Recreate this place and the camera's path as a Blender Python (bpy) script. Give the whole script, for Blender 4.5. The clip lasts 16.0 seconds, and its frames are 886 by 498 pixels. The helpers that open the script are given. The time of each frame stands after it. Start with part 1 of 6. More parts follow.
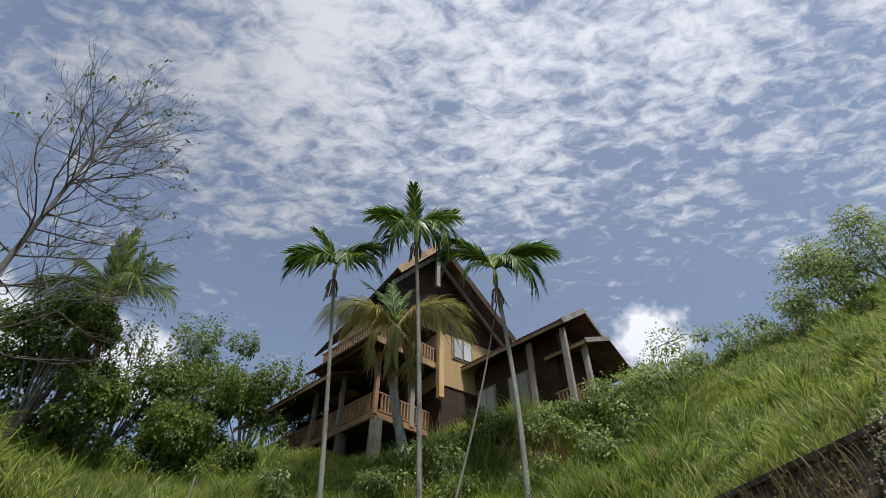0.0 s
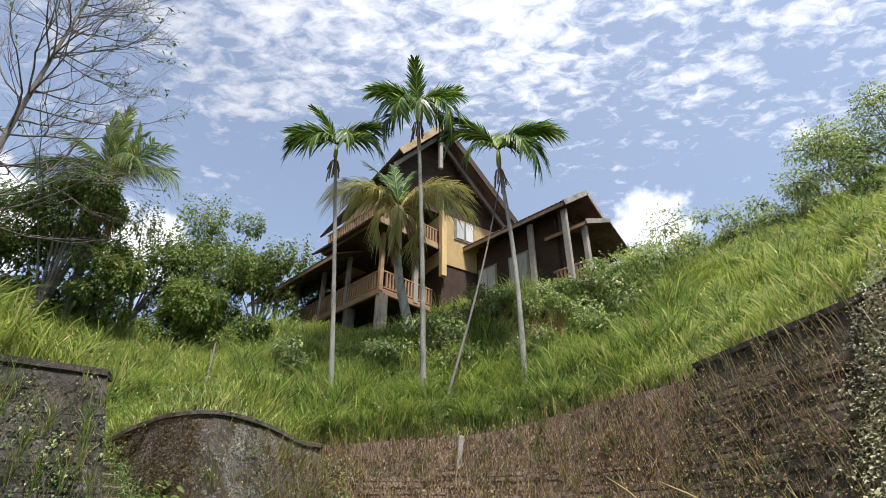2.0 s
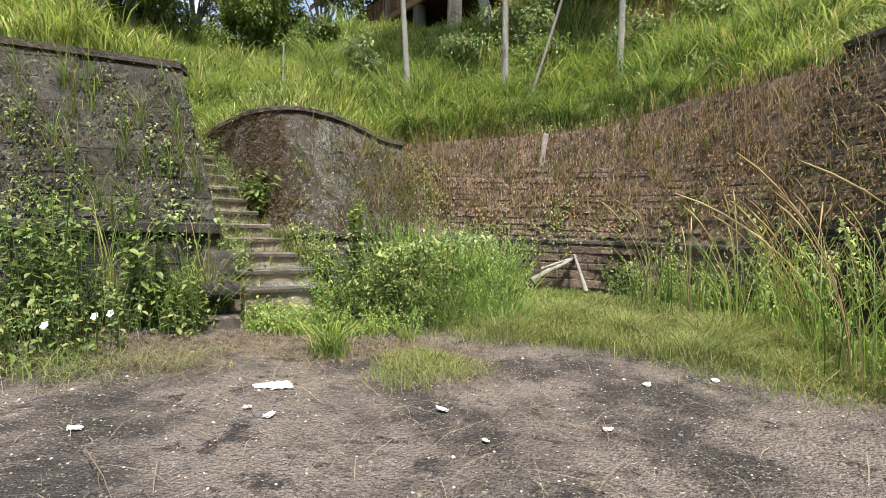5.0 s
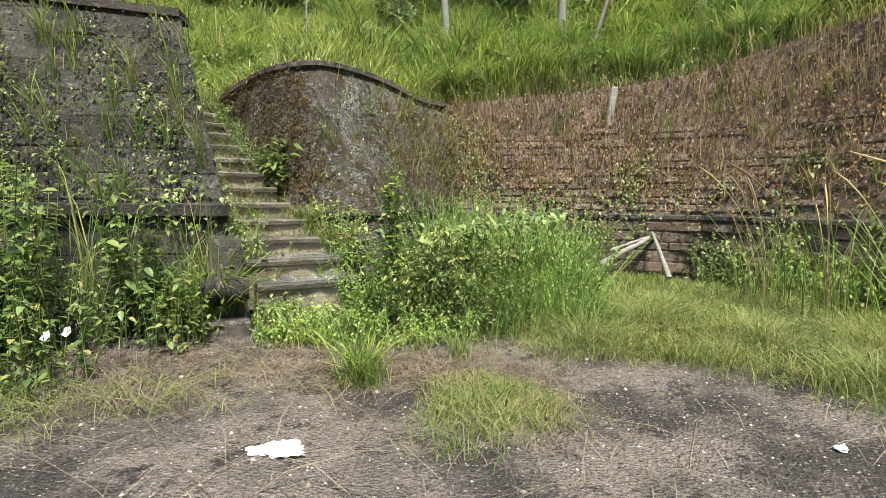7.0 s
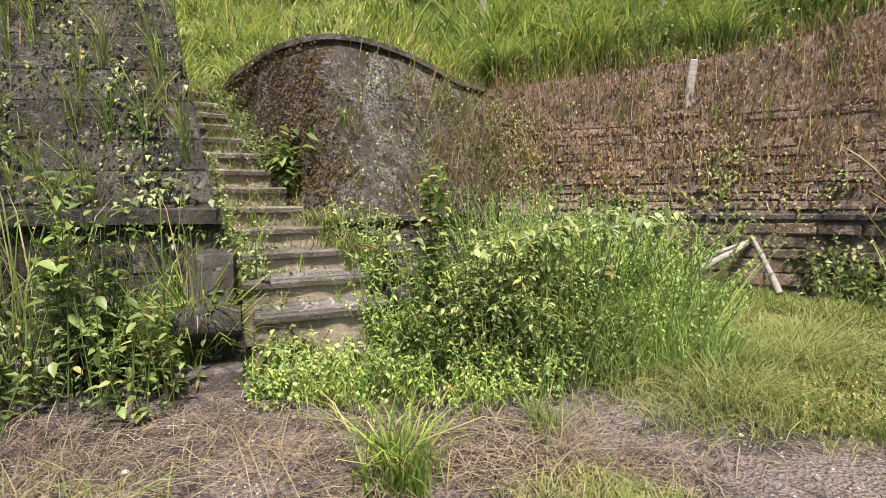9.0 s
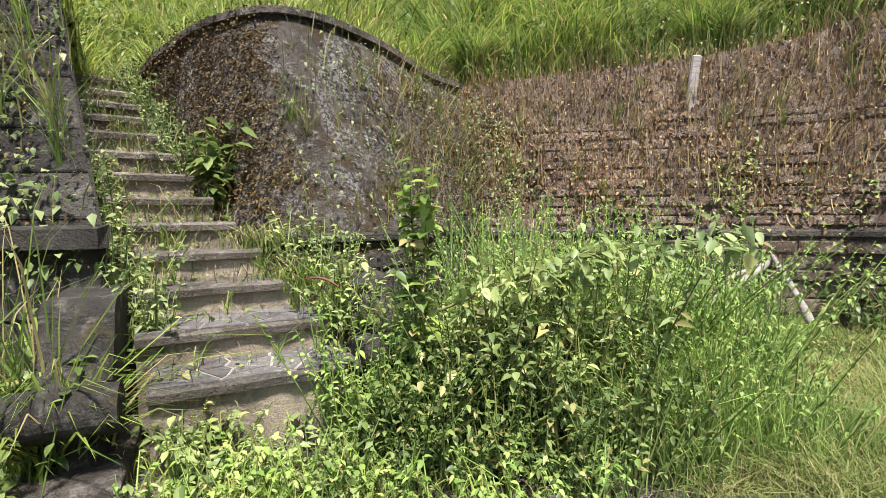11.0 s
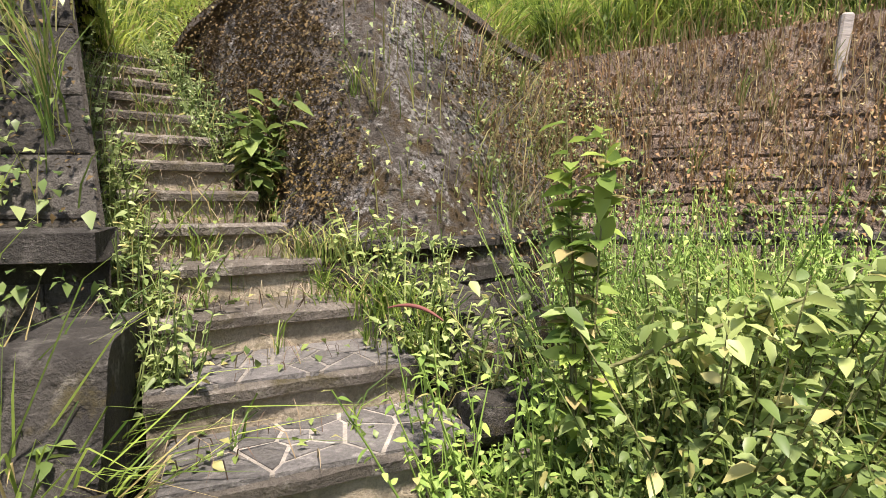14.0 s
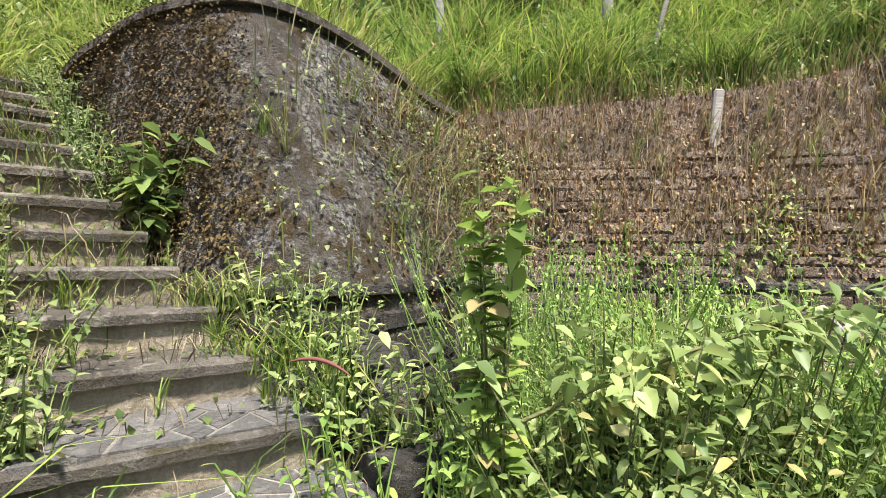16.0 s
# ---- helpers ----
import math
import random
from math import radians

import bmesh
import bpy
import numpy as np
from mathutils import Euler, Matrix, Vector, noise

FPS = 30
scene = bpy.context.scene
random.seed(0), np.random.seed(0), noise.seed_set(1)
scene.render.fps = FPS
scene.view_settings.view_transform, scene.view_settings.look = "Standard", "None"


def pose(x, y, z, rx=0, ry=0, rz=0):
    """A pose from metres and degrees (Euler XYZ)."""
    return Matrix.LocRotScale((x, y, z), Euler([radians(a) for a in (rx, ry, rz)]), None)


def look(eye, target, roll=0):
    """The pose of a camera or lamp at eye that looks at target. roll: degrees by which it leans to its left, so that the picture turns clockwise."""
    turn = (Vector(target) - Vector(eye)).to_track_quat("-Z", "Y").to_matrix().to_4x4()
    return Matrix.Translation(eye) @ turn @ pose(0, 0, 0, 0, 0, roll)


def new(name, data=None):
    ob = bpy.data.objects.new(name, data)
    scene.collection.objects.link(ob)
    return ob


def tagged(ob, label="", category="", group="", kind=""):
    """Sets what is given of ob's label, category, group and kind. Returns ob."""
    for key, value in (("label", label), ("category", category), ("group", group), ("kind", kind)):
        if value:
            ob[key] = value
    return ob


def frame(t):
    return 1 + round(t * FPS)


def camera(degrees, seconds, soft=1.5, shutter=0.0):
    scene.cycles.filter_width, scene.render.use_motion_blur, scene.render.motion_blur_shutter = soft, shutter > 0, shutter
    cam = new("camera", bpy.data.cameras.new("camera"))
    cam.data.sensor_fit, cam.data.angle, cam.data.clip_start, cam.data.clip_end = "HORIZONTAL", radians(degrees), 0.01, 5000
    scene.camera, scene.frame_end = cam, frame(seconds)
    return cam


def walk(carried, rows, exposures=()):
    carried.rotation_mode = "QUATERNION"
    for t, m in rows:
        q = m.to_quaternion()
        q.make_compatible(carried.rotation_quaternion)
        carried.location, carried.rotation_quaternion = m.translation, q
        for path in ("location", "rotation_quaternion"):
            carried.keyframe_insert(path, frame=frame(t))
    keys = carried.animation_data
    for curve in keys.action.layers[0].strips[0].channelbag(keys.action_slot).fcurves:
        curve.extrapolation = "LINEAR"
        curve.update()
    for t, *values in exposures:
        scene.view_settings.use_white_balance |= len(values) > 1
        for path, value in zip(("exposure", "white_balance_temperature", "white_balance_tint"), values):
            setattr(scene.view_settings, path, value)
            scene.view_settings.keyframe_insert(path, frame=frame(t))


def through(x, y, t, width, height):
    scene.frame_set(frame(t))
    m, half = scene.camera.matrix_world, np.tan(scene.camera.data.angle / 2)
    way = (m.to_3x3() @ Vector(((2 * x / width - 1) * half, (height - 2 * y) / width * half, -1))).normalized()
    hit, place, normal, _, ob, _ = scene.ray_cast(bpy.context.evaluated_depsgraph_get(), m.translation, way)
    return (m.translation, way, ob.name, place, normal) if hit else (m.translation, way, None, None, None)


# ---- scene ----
cam = camera(82.3, 16.0, 0.65)
METRES, EYE, TILT, LEAN, TURN = 6.5, 1.625, 42.0, 0.0, 0.0
ROWS = [
    (0.0, 0.0, 0.0, 0.0, -0.0, -0.0, 0.0),
    (0.5, -0.0007, -0.001, -0.0026, 0.02, -2.75, -0.02),
    (1.0, -0.0004, -0.002, -0.0061, 0.04, -5.86, -0.05),
    (1.5, -0.0004, -0.0024, -0.0099, 0.1, -9.1, -0.09),
    (2.0, 0.0012, -0.0022, -0.016, 0.32, -13.03, -0.04),
    (2.5, 0.0033, -0.0021, -0.022, 0.85, -17.16, 0.38),
    (3.0, 0.0033, -0.004, -0.0281, 1.5, -21.5, 0.48),
    (3.5, 0.0023, -0.0062, -0.0375, 2.5, -28.47, 1.0),
    (4.0, -0.0063, 0.0007, -0.0595, 4.28, -36.75, 2.05),
    (4.5, -0.0196, 0.0286, -0.087, 6.13, -41.43, 3.44),
    (7.0, -0.1015, 0.2313, -0.2538, 9.37, -47.27, 7.66),
    (7.5, -0.1327, 0.264, -0.2961, 11.89, -46.51, 10.39),
    (8.0, -0.1629, 0.3039, -0.3292, 12.1, -46.4, 10.66),
    (8.5, -0.1773, 0.3435, -0.3667, 11.21, -46.63, 10.45),
    (9.0, -0.1907, 0.3792, -0.4003, 10.76, -46.53, 10.2),
    (11.5, -0.2849, 0.5309, -0.5314, 6.41, -45.47, 6.22),
    (12.0, -0.3023, 0.5449, -0.5452, 6.29, -45.16, 6.04),
    (12.5, -0.3165, 0.564, -0.5687, 10.32, -44.48, 9.94),
    (13.0, -0.3282, 0.5873, -0.5916, 15.45, -44.16, 14.98),
    (13.5, -0.3424, 0.6004, -0.6055, 15.98, -44.53, 15.65),
    (14.0, -0.3685, 0.6182, -0.6146, 10.0, -45.2, 9.6),
    (14.5, -0.3705, 0.6233, -0.6199, 6.02, -44.41, 5.39),
    (15.0, -0.3666, 0.6255, -0.6204, 4.64, -43.06, 3.74),
    (15.5, -0.3674, 0.6269, -0.6201, 3.55, -41.56, 2.64),
    (16.0, -0.3681, 0.6283, -0.6217, 3.44, -40.79, 2.54),
]
EXPOSURES = [(0.0, -0.05, 6500, 10), (0.5, 0.32, 6500, 10), (1.0, 0.46, 6500, 10), (2.5, 0.9, 6700, 11), (3.5, 1.1, 6850, 13), (4.5, 1.05, 6800, 12), (7.5, 1.1, 6700, 6), (8.2, 1.1, 6750, 8), (9.0, 1.16, 6900, 20),
             (11.3, 1.2, 6500, 14), (12.5, 1.24, 6500, 11), (13.2, 1.26, 6700, 15), (14.0, 1.3, 7000, 19), (14.6, 1.3, 6800, 15), (15.5, 1.32, 6550, 12), (16.0, 1.32, 6550, 12)]
walk(cam, [(t, pose(0, 0, EYE, TILT, LEAN, TURN) @ pose(METRES * x, METRES * y, METRES * z, 90 + pitch, roll, yaw)) for t, x, y, z, yaw, pitch, roll in ROWS], EXPOSURES)

# ---------------------------------------------------------------- light
SUN_EL, SUN_AZ = 64.0, 152.0          # degrees; azimuth clockwise from +y
world = bpy.data.worlds.new("sky")
scene.world = world
world.use_nodes = True
wn, wl = world.node_tree.nodes, world.node_tree.links
wn.clear()


def wnode(kind, **kw):
    n = wn.new(kind)
    for k, v in kw.items():
        n.inputs[k].default_value = v
    return n


def wmath(op, a, b=None, clamp=False):
    n = wn.new("ShaderNodeMath")
    n.operation, n.use_clamp = op, clamp
    for i, s in enumerate((a, b)):
        if s is None:
            continue
        if isinstance(s, (int, float)):
            n.inputs[i].default_value = s
        else:
            wl.new(s, n.inputs[i])
    return n.outputs[0]


w_out = wn.new("ShaderNodeOutputWorld")
w_bg = wn.new("ShaderNodeBackground")
w_bg.inputs["Strength"].default_value = 0.118
w_sky = wn.new("ShaderNodeTexSky")
w_sky.sky_type = "NISHITA"
w_sky.sun_disc = False
w_sky.sun_elevation, w_sky.sun_rotation = radians(SUN_EL), radians(SUN_AZ)
w_sky.dust_density, w_sky.air_density = 0.8, 1.1
w_co = wn.new("ShaderNodeTexCoord")
w_sep = wn.new("ShaderNodeSeparateXYZ")
wl.new(w_co.outputs["Generated"], w_sep.inputs[0])
# a layer of small clouds on a flat sheet far overhead
w_z = wmath("MAXIMUM", w_sep.outputs[2], 0.06)
w_cx, w_cy = wmath("DIVIDE", w_sep.outputs[0], w_z), wmath("DIVIDE", w_sep.outputs[1], w_z)
w_comb = wn.new("ShaderNodeCombineXYZ")
wl.new(w_cx, w_comb.inputs[0]), wl.new(w_cy, w_comb.inputs[1])
w_map = wn.new("ShaderNodeMapping")
w_map.inputs["Rotation"].default_value = (0, 0, radians(35))
w_map.inputs["Scale"].default_value = (1.0, 1.55, 1.0)
wl.new(w_comb.outputs[0], w_map.inputs[0])
w_big = wnode("ShaderNodeTexNoise", Scale=0.9, Detail=3.0, Roughness=0.5)
w_mid = wnode("ShaderNodeTexNoise", Scale=3.4, Detail=5.0, Roughness=0.62, Distortion=0.35)
w_small = wnode("ShaderNodeTexNoise", Scale=15.0, Detail=6.0, Roughness=0.62, Distortion=0.5)
for n in (w_big, w_mid, w_small):
    wl.new(w_map.outputs[0], n.inputs["Vector"])
# the cloud thickens high on the right; a glow is painted there, off the sun
w_dot = wn.new("ShaderNodeVectorMath")
w_dot.operation = "DOT_PRODUCT"
wl.new(w_co.outputs["Generated"], w_dot.inputs[0])
GLOW = Vector((math.sin(radians(42)) * math.cos(radians(66)), math.cos(radians(42)) * math.cos(radians(66)), math.sin(radians(66))))
SUN_DIR = Vector((math.sin(radians(SUN_AZ)) * math.cos(radians(SUN_EL)), math.cos(radians(SUN_AZ)) * math.cos(radians(SUN_EL)), math.sin(radians(SUN_EL))))
w_dot.inputs[1].default_value = GLOW
w_near = wmath("MULTIPLY", wmath("SUBTRACT", w_dot.outputs["Value"], 0.72, True), 0.62)
w_sum = wmath("ADD", wmath("ADD", wmath("MULTIPLY", w_big.outputs[0], 0.9), wmath("MULTIPLY", w_mid.outputs[0], 0.75)), wmath("MULTIPLY", w_small.outputs[0], 0.95))
w_cover = wmath("ADD", wmath("ADD", wmath("ADD", w_sum, w_near), wmath("MULTIPLY", w_sep.outputs[0], -0.04)), wmath("MULTIPLY", wmath("SUBTRACT", w_sep.outputs[2], 0.66), 0.55))
w_ramp = wn.new("ShaderNodeMapRange")
w_ramp.inputs["From Min"].default_value, w_ramp.inputs["From Max"].default_value = 1.2, 1.76
w_ramp.interpolation_type = "SMOOTHSTEP"
wl.new(w_cover, w_ramp.inputs["Value"])
w_haze = wmath("MAXIMUM", wmath("MULTIPLY", w_ramp.outputs[0], 0.95), 0.17)


def cumulus(way, size):
    """A far white heap of cloud low in the sky."""
    n = wn.new("ShaderNodeVectorMath")
    n.operation = "DISTANCE"
    wl.new(w_co.outputs["Generated"], n.inputs[0])
    n.inputs[1].default_value = Vector(way).normalized()
    puff = wnode("ShaderNodeTexNoise", Scale=26.0, Detail=5.0, Roughness=0.55)
    wl.new(w_co.outputs["Generated"], puff.inputs["Vector"])
    edge = wmath("ADD", n.outputs["Value"], wmath("MULTIPLY", wmath("SUBTRACT", puff.outputs[0], 0.5), 0.11))
    return wmath("MULTIPLY", wmath("SUBTRACT", size, edge), 24.0, True)


w_heap = wmath("MAXIMUM", wmath("MAXIMUM", cumulus((0.36, 0.76, 0.47), 0.085), cumulus((-0.50, 0.745, 0.41), 0.09)), cumulus((-0.70, 0.60, 0.38), 0.13))
w_haze = wmath("MAXIMUM", w_haze, w_heap)
w_bright = wmath("ADD", wmath("ADD", wmath("MULTIPLY", w_near, 17.0), 4.6), wmath("MULTIPLY", w_heap, 2.6))
w_cloud = wn.new("ShaderNodeCombineXYZ")
wl.new(w_bright, w_cloud.inputs[0]), wl.new(wmath("MULTIPLY", w_bright, 1.03), w_cloud.inputs[1]), wl.new(wmath("MULTIPLY", w_bright, 1.12), w_cloud.inputs[2])
w_mix = wn.new("ShaderNodeMix")
w_mix.data_type = "RGBA"
wl.new(w_haze, w_mix.inputs["Factor"])
wl.new(w_sky.outputs[0], w_mix.inputs["A"]), wl.new(w_cloud.outputs[0], w_mix.inputs["B"])
wl.new(w_mix.outputs["Result"], w_bg.inputs[0])
wl.new(w_bg.outputs[0], w_out.inputs[0])

sun = new("sun", bpy.data.lights.new("sun", "SUN"))
sun.data.energy, sun.data.angle, sun.data.color = 4.8, radians(7), (1.0, 0.965, 0.89)
sun.matrix_world = look(SUN_DIR * 60, (0, 0, 0))

# ---------------------------------------------------------------- materials
def material(name, rough=0.85, metal=0.0, spec=0.3):
    m = bpy.data.materials.new(name)
    m.use_nodes = True
    b = m.node_tree.nodes["Principled BSDF"]
    b.inputs["Roughness"].default_value, b.inputs["Metallic"].default_value = rough, metal
    b.inputs["Specular IOR Level"].default_value = spec
    return m, m.node_tree.nodes, m.node_tree.links, b


def mixed(nodes, links, fac, a, b, mode="MIX"):
    n = nodes.new("ShaderNodeMix")
    n.data_type, n.blend_type = "RGBA", mode
    for key, v in (("Factor", fac), ("A", a), ("B", b)):
        s = [i for i in n.inputs if i.name == key and i.type == ("VALUE" if key == "Factor" else "RGBA")][0]
        if isinstance(v, (int, float)):
            s.default_value = v
        elif isinstance(v, tuple):
            s.default_value = (*v, 1)
        else:
            links.new(v, s)
    return [o for o in n.outputs if o.type == "RGBA"][0]


def noise_fac(nodes, links, scale, lo, hi, detail=6.0, rough=0.6, vec=None, distort=0.0):
    t = nodes.new("ShaderNodeTexNoise")
    t.inputs["Scale"].default_value, t.inputs["Detail"].default_value = scale, detail
    t.inputs["Roughness"].default_value, t.inputs["Distortion"].default_value = rough, distort
    if vec:
        links.new(vec, t.inputs["Vector"])
    r = nodes.new("ShaderNodeMapRange")
    r.inputs["From Min"].default_value, r.inputs["From Max"].default_value = lo, hi
    links.new(t.outputs[0], r.inputs["Value"])
    return r.outputs[0]


def bump(nodes, links, bsdf, heights, dist):
    b = nodes.new("ShaderNodeBump")
    b.inputs["Strength"].default_value, b.inputs["Distance"].default_value = 1.0, dist
    links.new(heights, b.inputs["Height"])
    links.new(b.outputs[0], bsdf.inputs["Normal"])


def world_co(nodes, links, scale=(1, 1, 1)):
    g = nodes.new("ShaderNodeNewGeometry")
    m = nodes.new("ShaderNodeMapping")
    m.inputs["Scale"].default_value = scale
    links.new(g.outputs["Position"], m.inputs[0])
    return m.outputs[0], g


def weathered(name, base, dark, light, moss, rough=0.92, lo=0.42, scale=1.0, moss_lo=0.56, relief=0.02, streak=True, bands=None):
    """Old masonry: a base tone with dark damp stains, pale lichen and moss."""
    m, n, l, b = material(name, rough, 0, 0.2)
    co, g = world_co(n, l)
    st, _ = world_co(n, l, (1.6, 1.6, 0.35))
    c = mixed(n, l, noise_fac(n, l, 1.3 * scale, lo, lo + 0.25, vec=st if streak else co), base, dark)
    c = mixed(n, l, noise_fac(n, l, 9 * scale, 0.54, 0.66, 8, 0.7, co), c, light)
    c = mixed(n, l, noise_fac(n, l, 3.1 * scale, moss_lo, moss_lo + 0.12, 8, 0.72, co, 0.6), c, moss)
    if bands:
        bv, _ = world_co(n, l, (1.0, 1.0, 0.3))
        c = mixed(n, l, noise_fac(n, l, 1.7, 0.525, 0.575, 9, 0.72, bv, 0.9), c, mixed(n, l, noise_fac(n, l, 30, 0.42, 0.58, 5, 0.6, co), dark, bands))
    fine = noise_fac(n, l, 60 * scale, 0.3, 0.75, 6, 0.7, co)
    c = mixed(n, l, 0.55, c, mixed(n, l, fine, (0.35, 0.35, 0.35), (1.3, 1.3, 1.3)), "MULTIPLY")
    oi = n.new("ShaderNodeObjectInfo")
    v = n.new("ShaderNodeMapRange")
    v.inputs["To Min"].default_value, v.inputs["To Max"].default_value = 0.72, 1.25
    l.new(oi.outputs["Random"], v.inputs["Value"])
    cc = n.new("ShaderNodeCombineXYZ")
    for i in range(3):
        l.new(v.outputs[0], cc.inputs[i])
    c = mixed(n, l, 1.0, c, cc.outputs[0], "MULTIPLY")
    l.new(c, b.inputs["Base Color"])
    add = n.new("ShaderNodeMath")
    add.operation = "ADD"
    l.new(noise_fac(n, l, 26 * scale, 0.3, 0.7, 8, 0.65, co), add.inputs[0])
    l.new(fine, add.inputs[1])
    bump(n, l, b, add.outputs[0], relief)
    return m


def leafy(name, dark, mid, dry, dry_share=0.15, rough=0.5, through=0.35, spec=0.35):
    """Blades and leaves: each island its own green, some dry, light shining through. The wide dark-to-mid spread also
    paints in leaf highlights and shadow.
    """
    m, n, l, b = material(name, rough, 0, spec)
    g = n.new("ShaderNodeNewGeometry")
    r = g.outputs["Random Per Island"]
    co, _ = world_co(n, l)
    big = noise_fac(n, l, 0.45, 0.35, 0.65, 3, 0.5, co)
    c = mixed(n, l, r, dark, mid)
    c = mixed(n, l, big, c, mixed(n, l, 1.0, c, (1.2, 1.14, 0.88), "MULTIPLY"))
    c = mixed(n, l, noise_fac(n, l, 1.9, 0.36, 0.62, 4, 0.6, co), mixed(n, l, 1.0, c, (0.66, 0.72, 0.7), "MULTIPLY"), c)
    t = n.new("ShaderNodeMath")
    t.operation = "FRACT"
    k = n.new("ShaderNodeMath")
    k.operation = "MULTIPLY"
    l.new(r, k.inputs[0])
    k.inputs[1].default_value = 17.31
    l.new(k.outputs[0], t.inputs[0])
    s = n.new("ShaderNodeMath")
    s.operation = "LESS_THAN"
    l.new(t.outputs[0], s.inputs[0])
    s.inputs[1].default_value = dry_share
    c = mixed(n, l, s.outputs[0], c, dry)
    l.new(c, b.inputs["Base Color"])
    tr = n.new("ShaderNodeBsdfTranslucent")
    l.new(c, tr.inputs[0])
    mx = n.new("ShaderNodeMixShader")
    mx.inputs[0].default_value = through
    l.new(b.outputs[0], mx.inputs[1]), l.new(tr.outputs[0], mx.inputs[2])
    out = [o for o in n if o.type == "OUTPUT_MATERIAL"][0]
    l.new(mx.outputs[0], out.inputs[0])
    return m


def timber(name, base, dark, rough=0.7, grain=(6, 6, 60)):
    m, n, l, b = material(name, rough, 0, 0.3)
    co, _ = world_co(n, l, grain)
    pl, _ = world_co(n, l)
    f = noise_fac(n, l, 1.0, 0.3, 0.7, 6, 0.6, co)
    c = mixed(n, l, f, base, dark)
    c = mixed(n, l, noise_fac(n, l, 1.2, 0.45, 0.7, 5, 0.6, pl), c, mixed(n, l, 1.0, c, (0.55, 0.55, 0.56), "MULTIPLY"))
    l.new(c, b.inputs["Base Color"])
    bump(n, l, b, f, 0.004)
    return m


M_STONE = weathered("dark_wall_stone", (0.105, 0.096, 0.084), (0.034, 0.031, 0.027), (0.21, 0.195, 0.17), (0.11, 0.09, 0.036))
M_JOINT = weathered("wall_joint", (0.09, 0.08, 0.065), (0.04, 0.035, 0.028), (0.16, 0.14, 0.11), (0.08, 0.08, 0.03))
M_RENDER = weathered("mossy_render", (0.175, 0.155, 0.135), (0.075, 0.06, 0.046), (0.44, 0.42, 0.39), (0.105, 0.072, 0.034), moss_lo=0.47, scale=1.3, relief=0.05, bands=(0.38, 0.365, 0.345))
M_REDWALL = weathered("back_wall_stone", (0.23, 0.17, 0.13), (0.085, 0.064, 0.05), (0.34, 0.29, 0.24), (0.18, 0.12, 0.055))
M_CAP = weathered("wall_cap", (0.16, 0.135, 0.115), (0.05, 0.042, 0.036), (0.28, 0.26, 0.23), (0.13, 0.11, 0.045))
M_RISER = weathered("stair_riser", (0.36, 0.305, 0.225), (0.14, 0.12, 0.085), (0.42, 0.37, 0.28), (0.11, 0.10, 0.045), moss_lo=0.57, relief=0.006)
M_TREAD = weathered("stair_slab", (0.21, 0.185, 0.155), (0.075, 0.064, 0.052), (0.38, 0.35, 0.30), (0.09, 0.075, 0.03), moss_lo=0.54, relief=0.012, streak=False)
M_FLAG = weathered("flagstone", (0.19, 0.18, 0.17), (0.09, 0.085, 0.08), (0.3, 0.28, 0.26), (0.12, 0.1, 0.06), moss_lo=0.66, relief=0.01, streak=False)
M_GROUT = weathered("flagstone_grout", (0.36, 0.33, 0.285), (0.16, 0.14, 0.115), (0.48, 0.45, 0.40), (0.3, 0.25, 0.15), moss_lo=0.68, relief=0.006, streak=False)

# ---------------------------------------------------------------- helpers for things and parts
def part(name, bm, mat, parent=None, label="", smooth=False):
    me = bpy.data.meshes.new(name)
    bm.to_mesh(me)
    bm.free()
    return meshed(name, me, mat, parent, label, smooth)


def meshed(name, me, mat, parent=None, label="", smooth=False):
    me.materials.append(mat)
    if smooth:
        me.shade_smooth()
    ob = new(name, me)
    ob.parent = parent
    if label:
        ob["label"] = label
    return ob


def thing(name, m, label, category, group="", kind=""):
    ob = new(name)
    ob.matrix_basis = m
    return tagged(ob, label, category, group, kind)


def box(bm, x0, y0, z0, x1, y1, z1, m=None, bevel=0.0):
    r = bmesh.ops.create_cube(bm, size=1)
    vs = r["verts"]
    t = Matrix.Translation(((x0 + x1) / 2, (y0 + y1) / 2, (z0 + z1) / 2)) @ Matrix.Diagonal((x1 - x0, y1 - y0, z1 - z0, 1))
    bmesh.ops.transform(bm, matrix=(m @ t) if m else t, verts=vs)
    if bevel:
        es = list({e for v in vs for e in v.link_edges})
        bmesh.ops.bevel(bm, geom=es, offset=bevel, segments=1, affect="EDGES")
    return bm


def boxed(*a, **k):
    return box(bmesh.new(), *a, **k)


def mesh_np(name, verts, faces):
    """A mesh from arrays; faces all of one corner count."""
    me = bpy.data.meshes.new(name)
    verts, faces = np.asarray(verts, np.float32), np.asarray(faces, np.int32)
    n, k = faces.shape
    me.vertices.add(len(verts)), me.loops.add(n * k), me.polygons.add(n)
    me.vertices.foreach_set("co", verts.ravel())
    me.loops.foreach_set("vertex_index", faces.ravel())
    me.polygons.foreach_set("loop_start", np.arange(0, n * k, k, dtype=np.int32))
    me.update(calc_edges=True)
    me.validate()
    return me


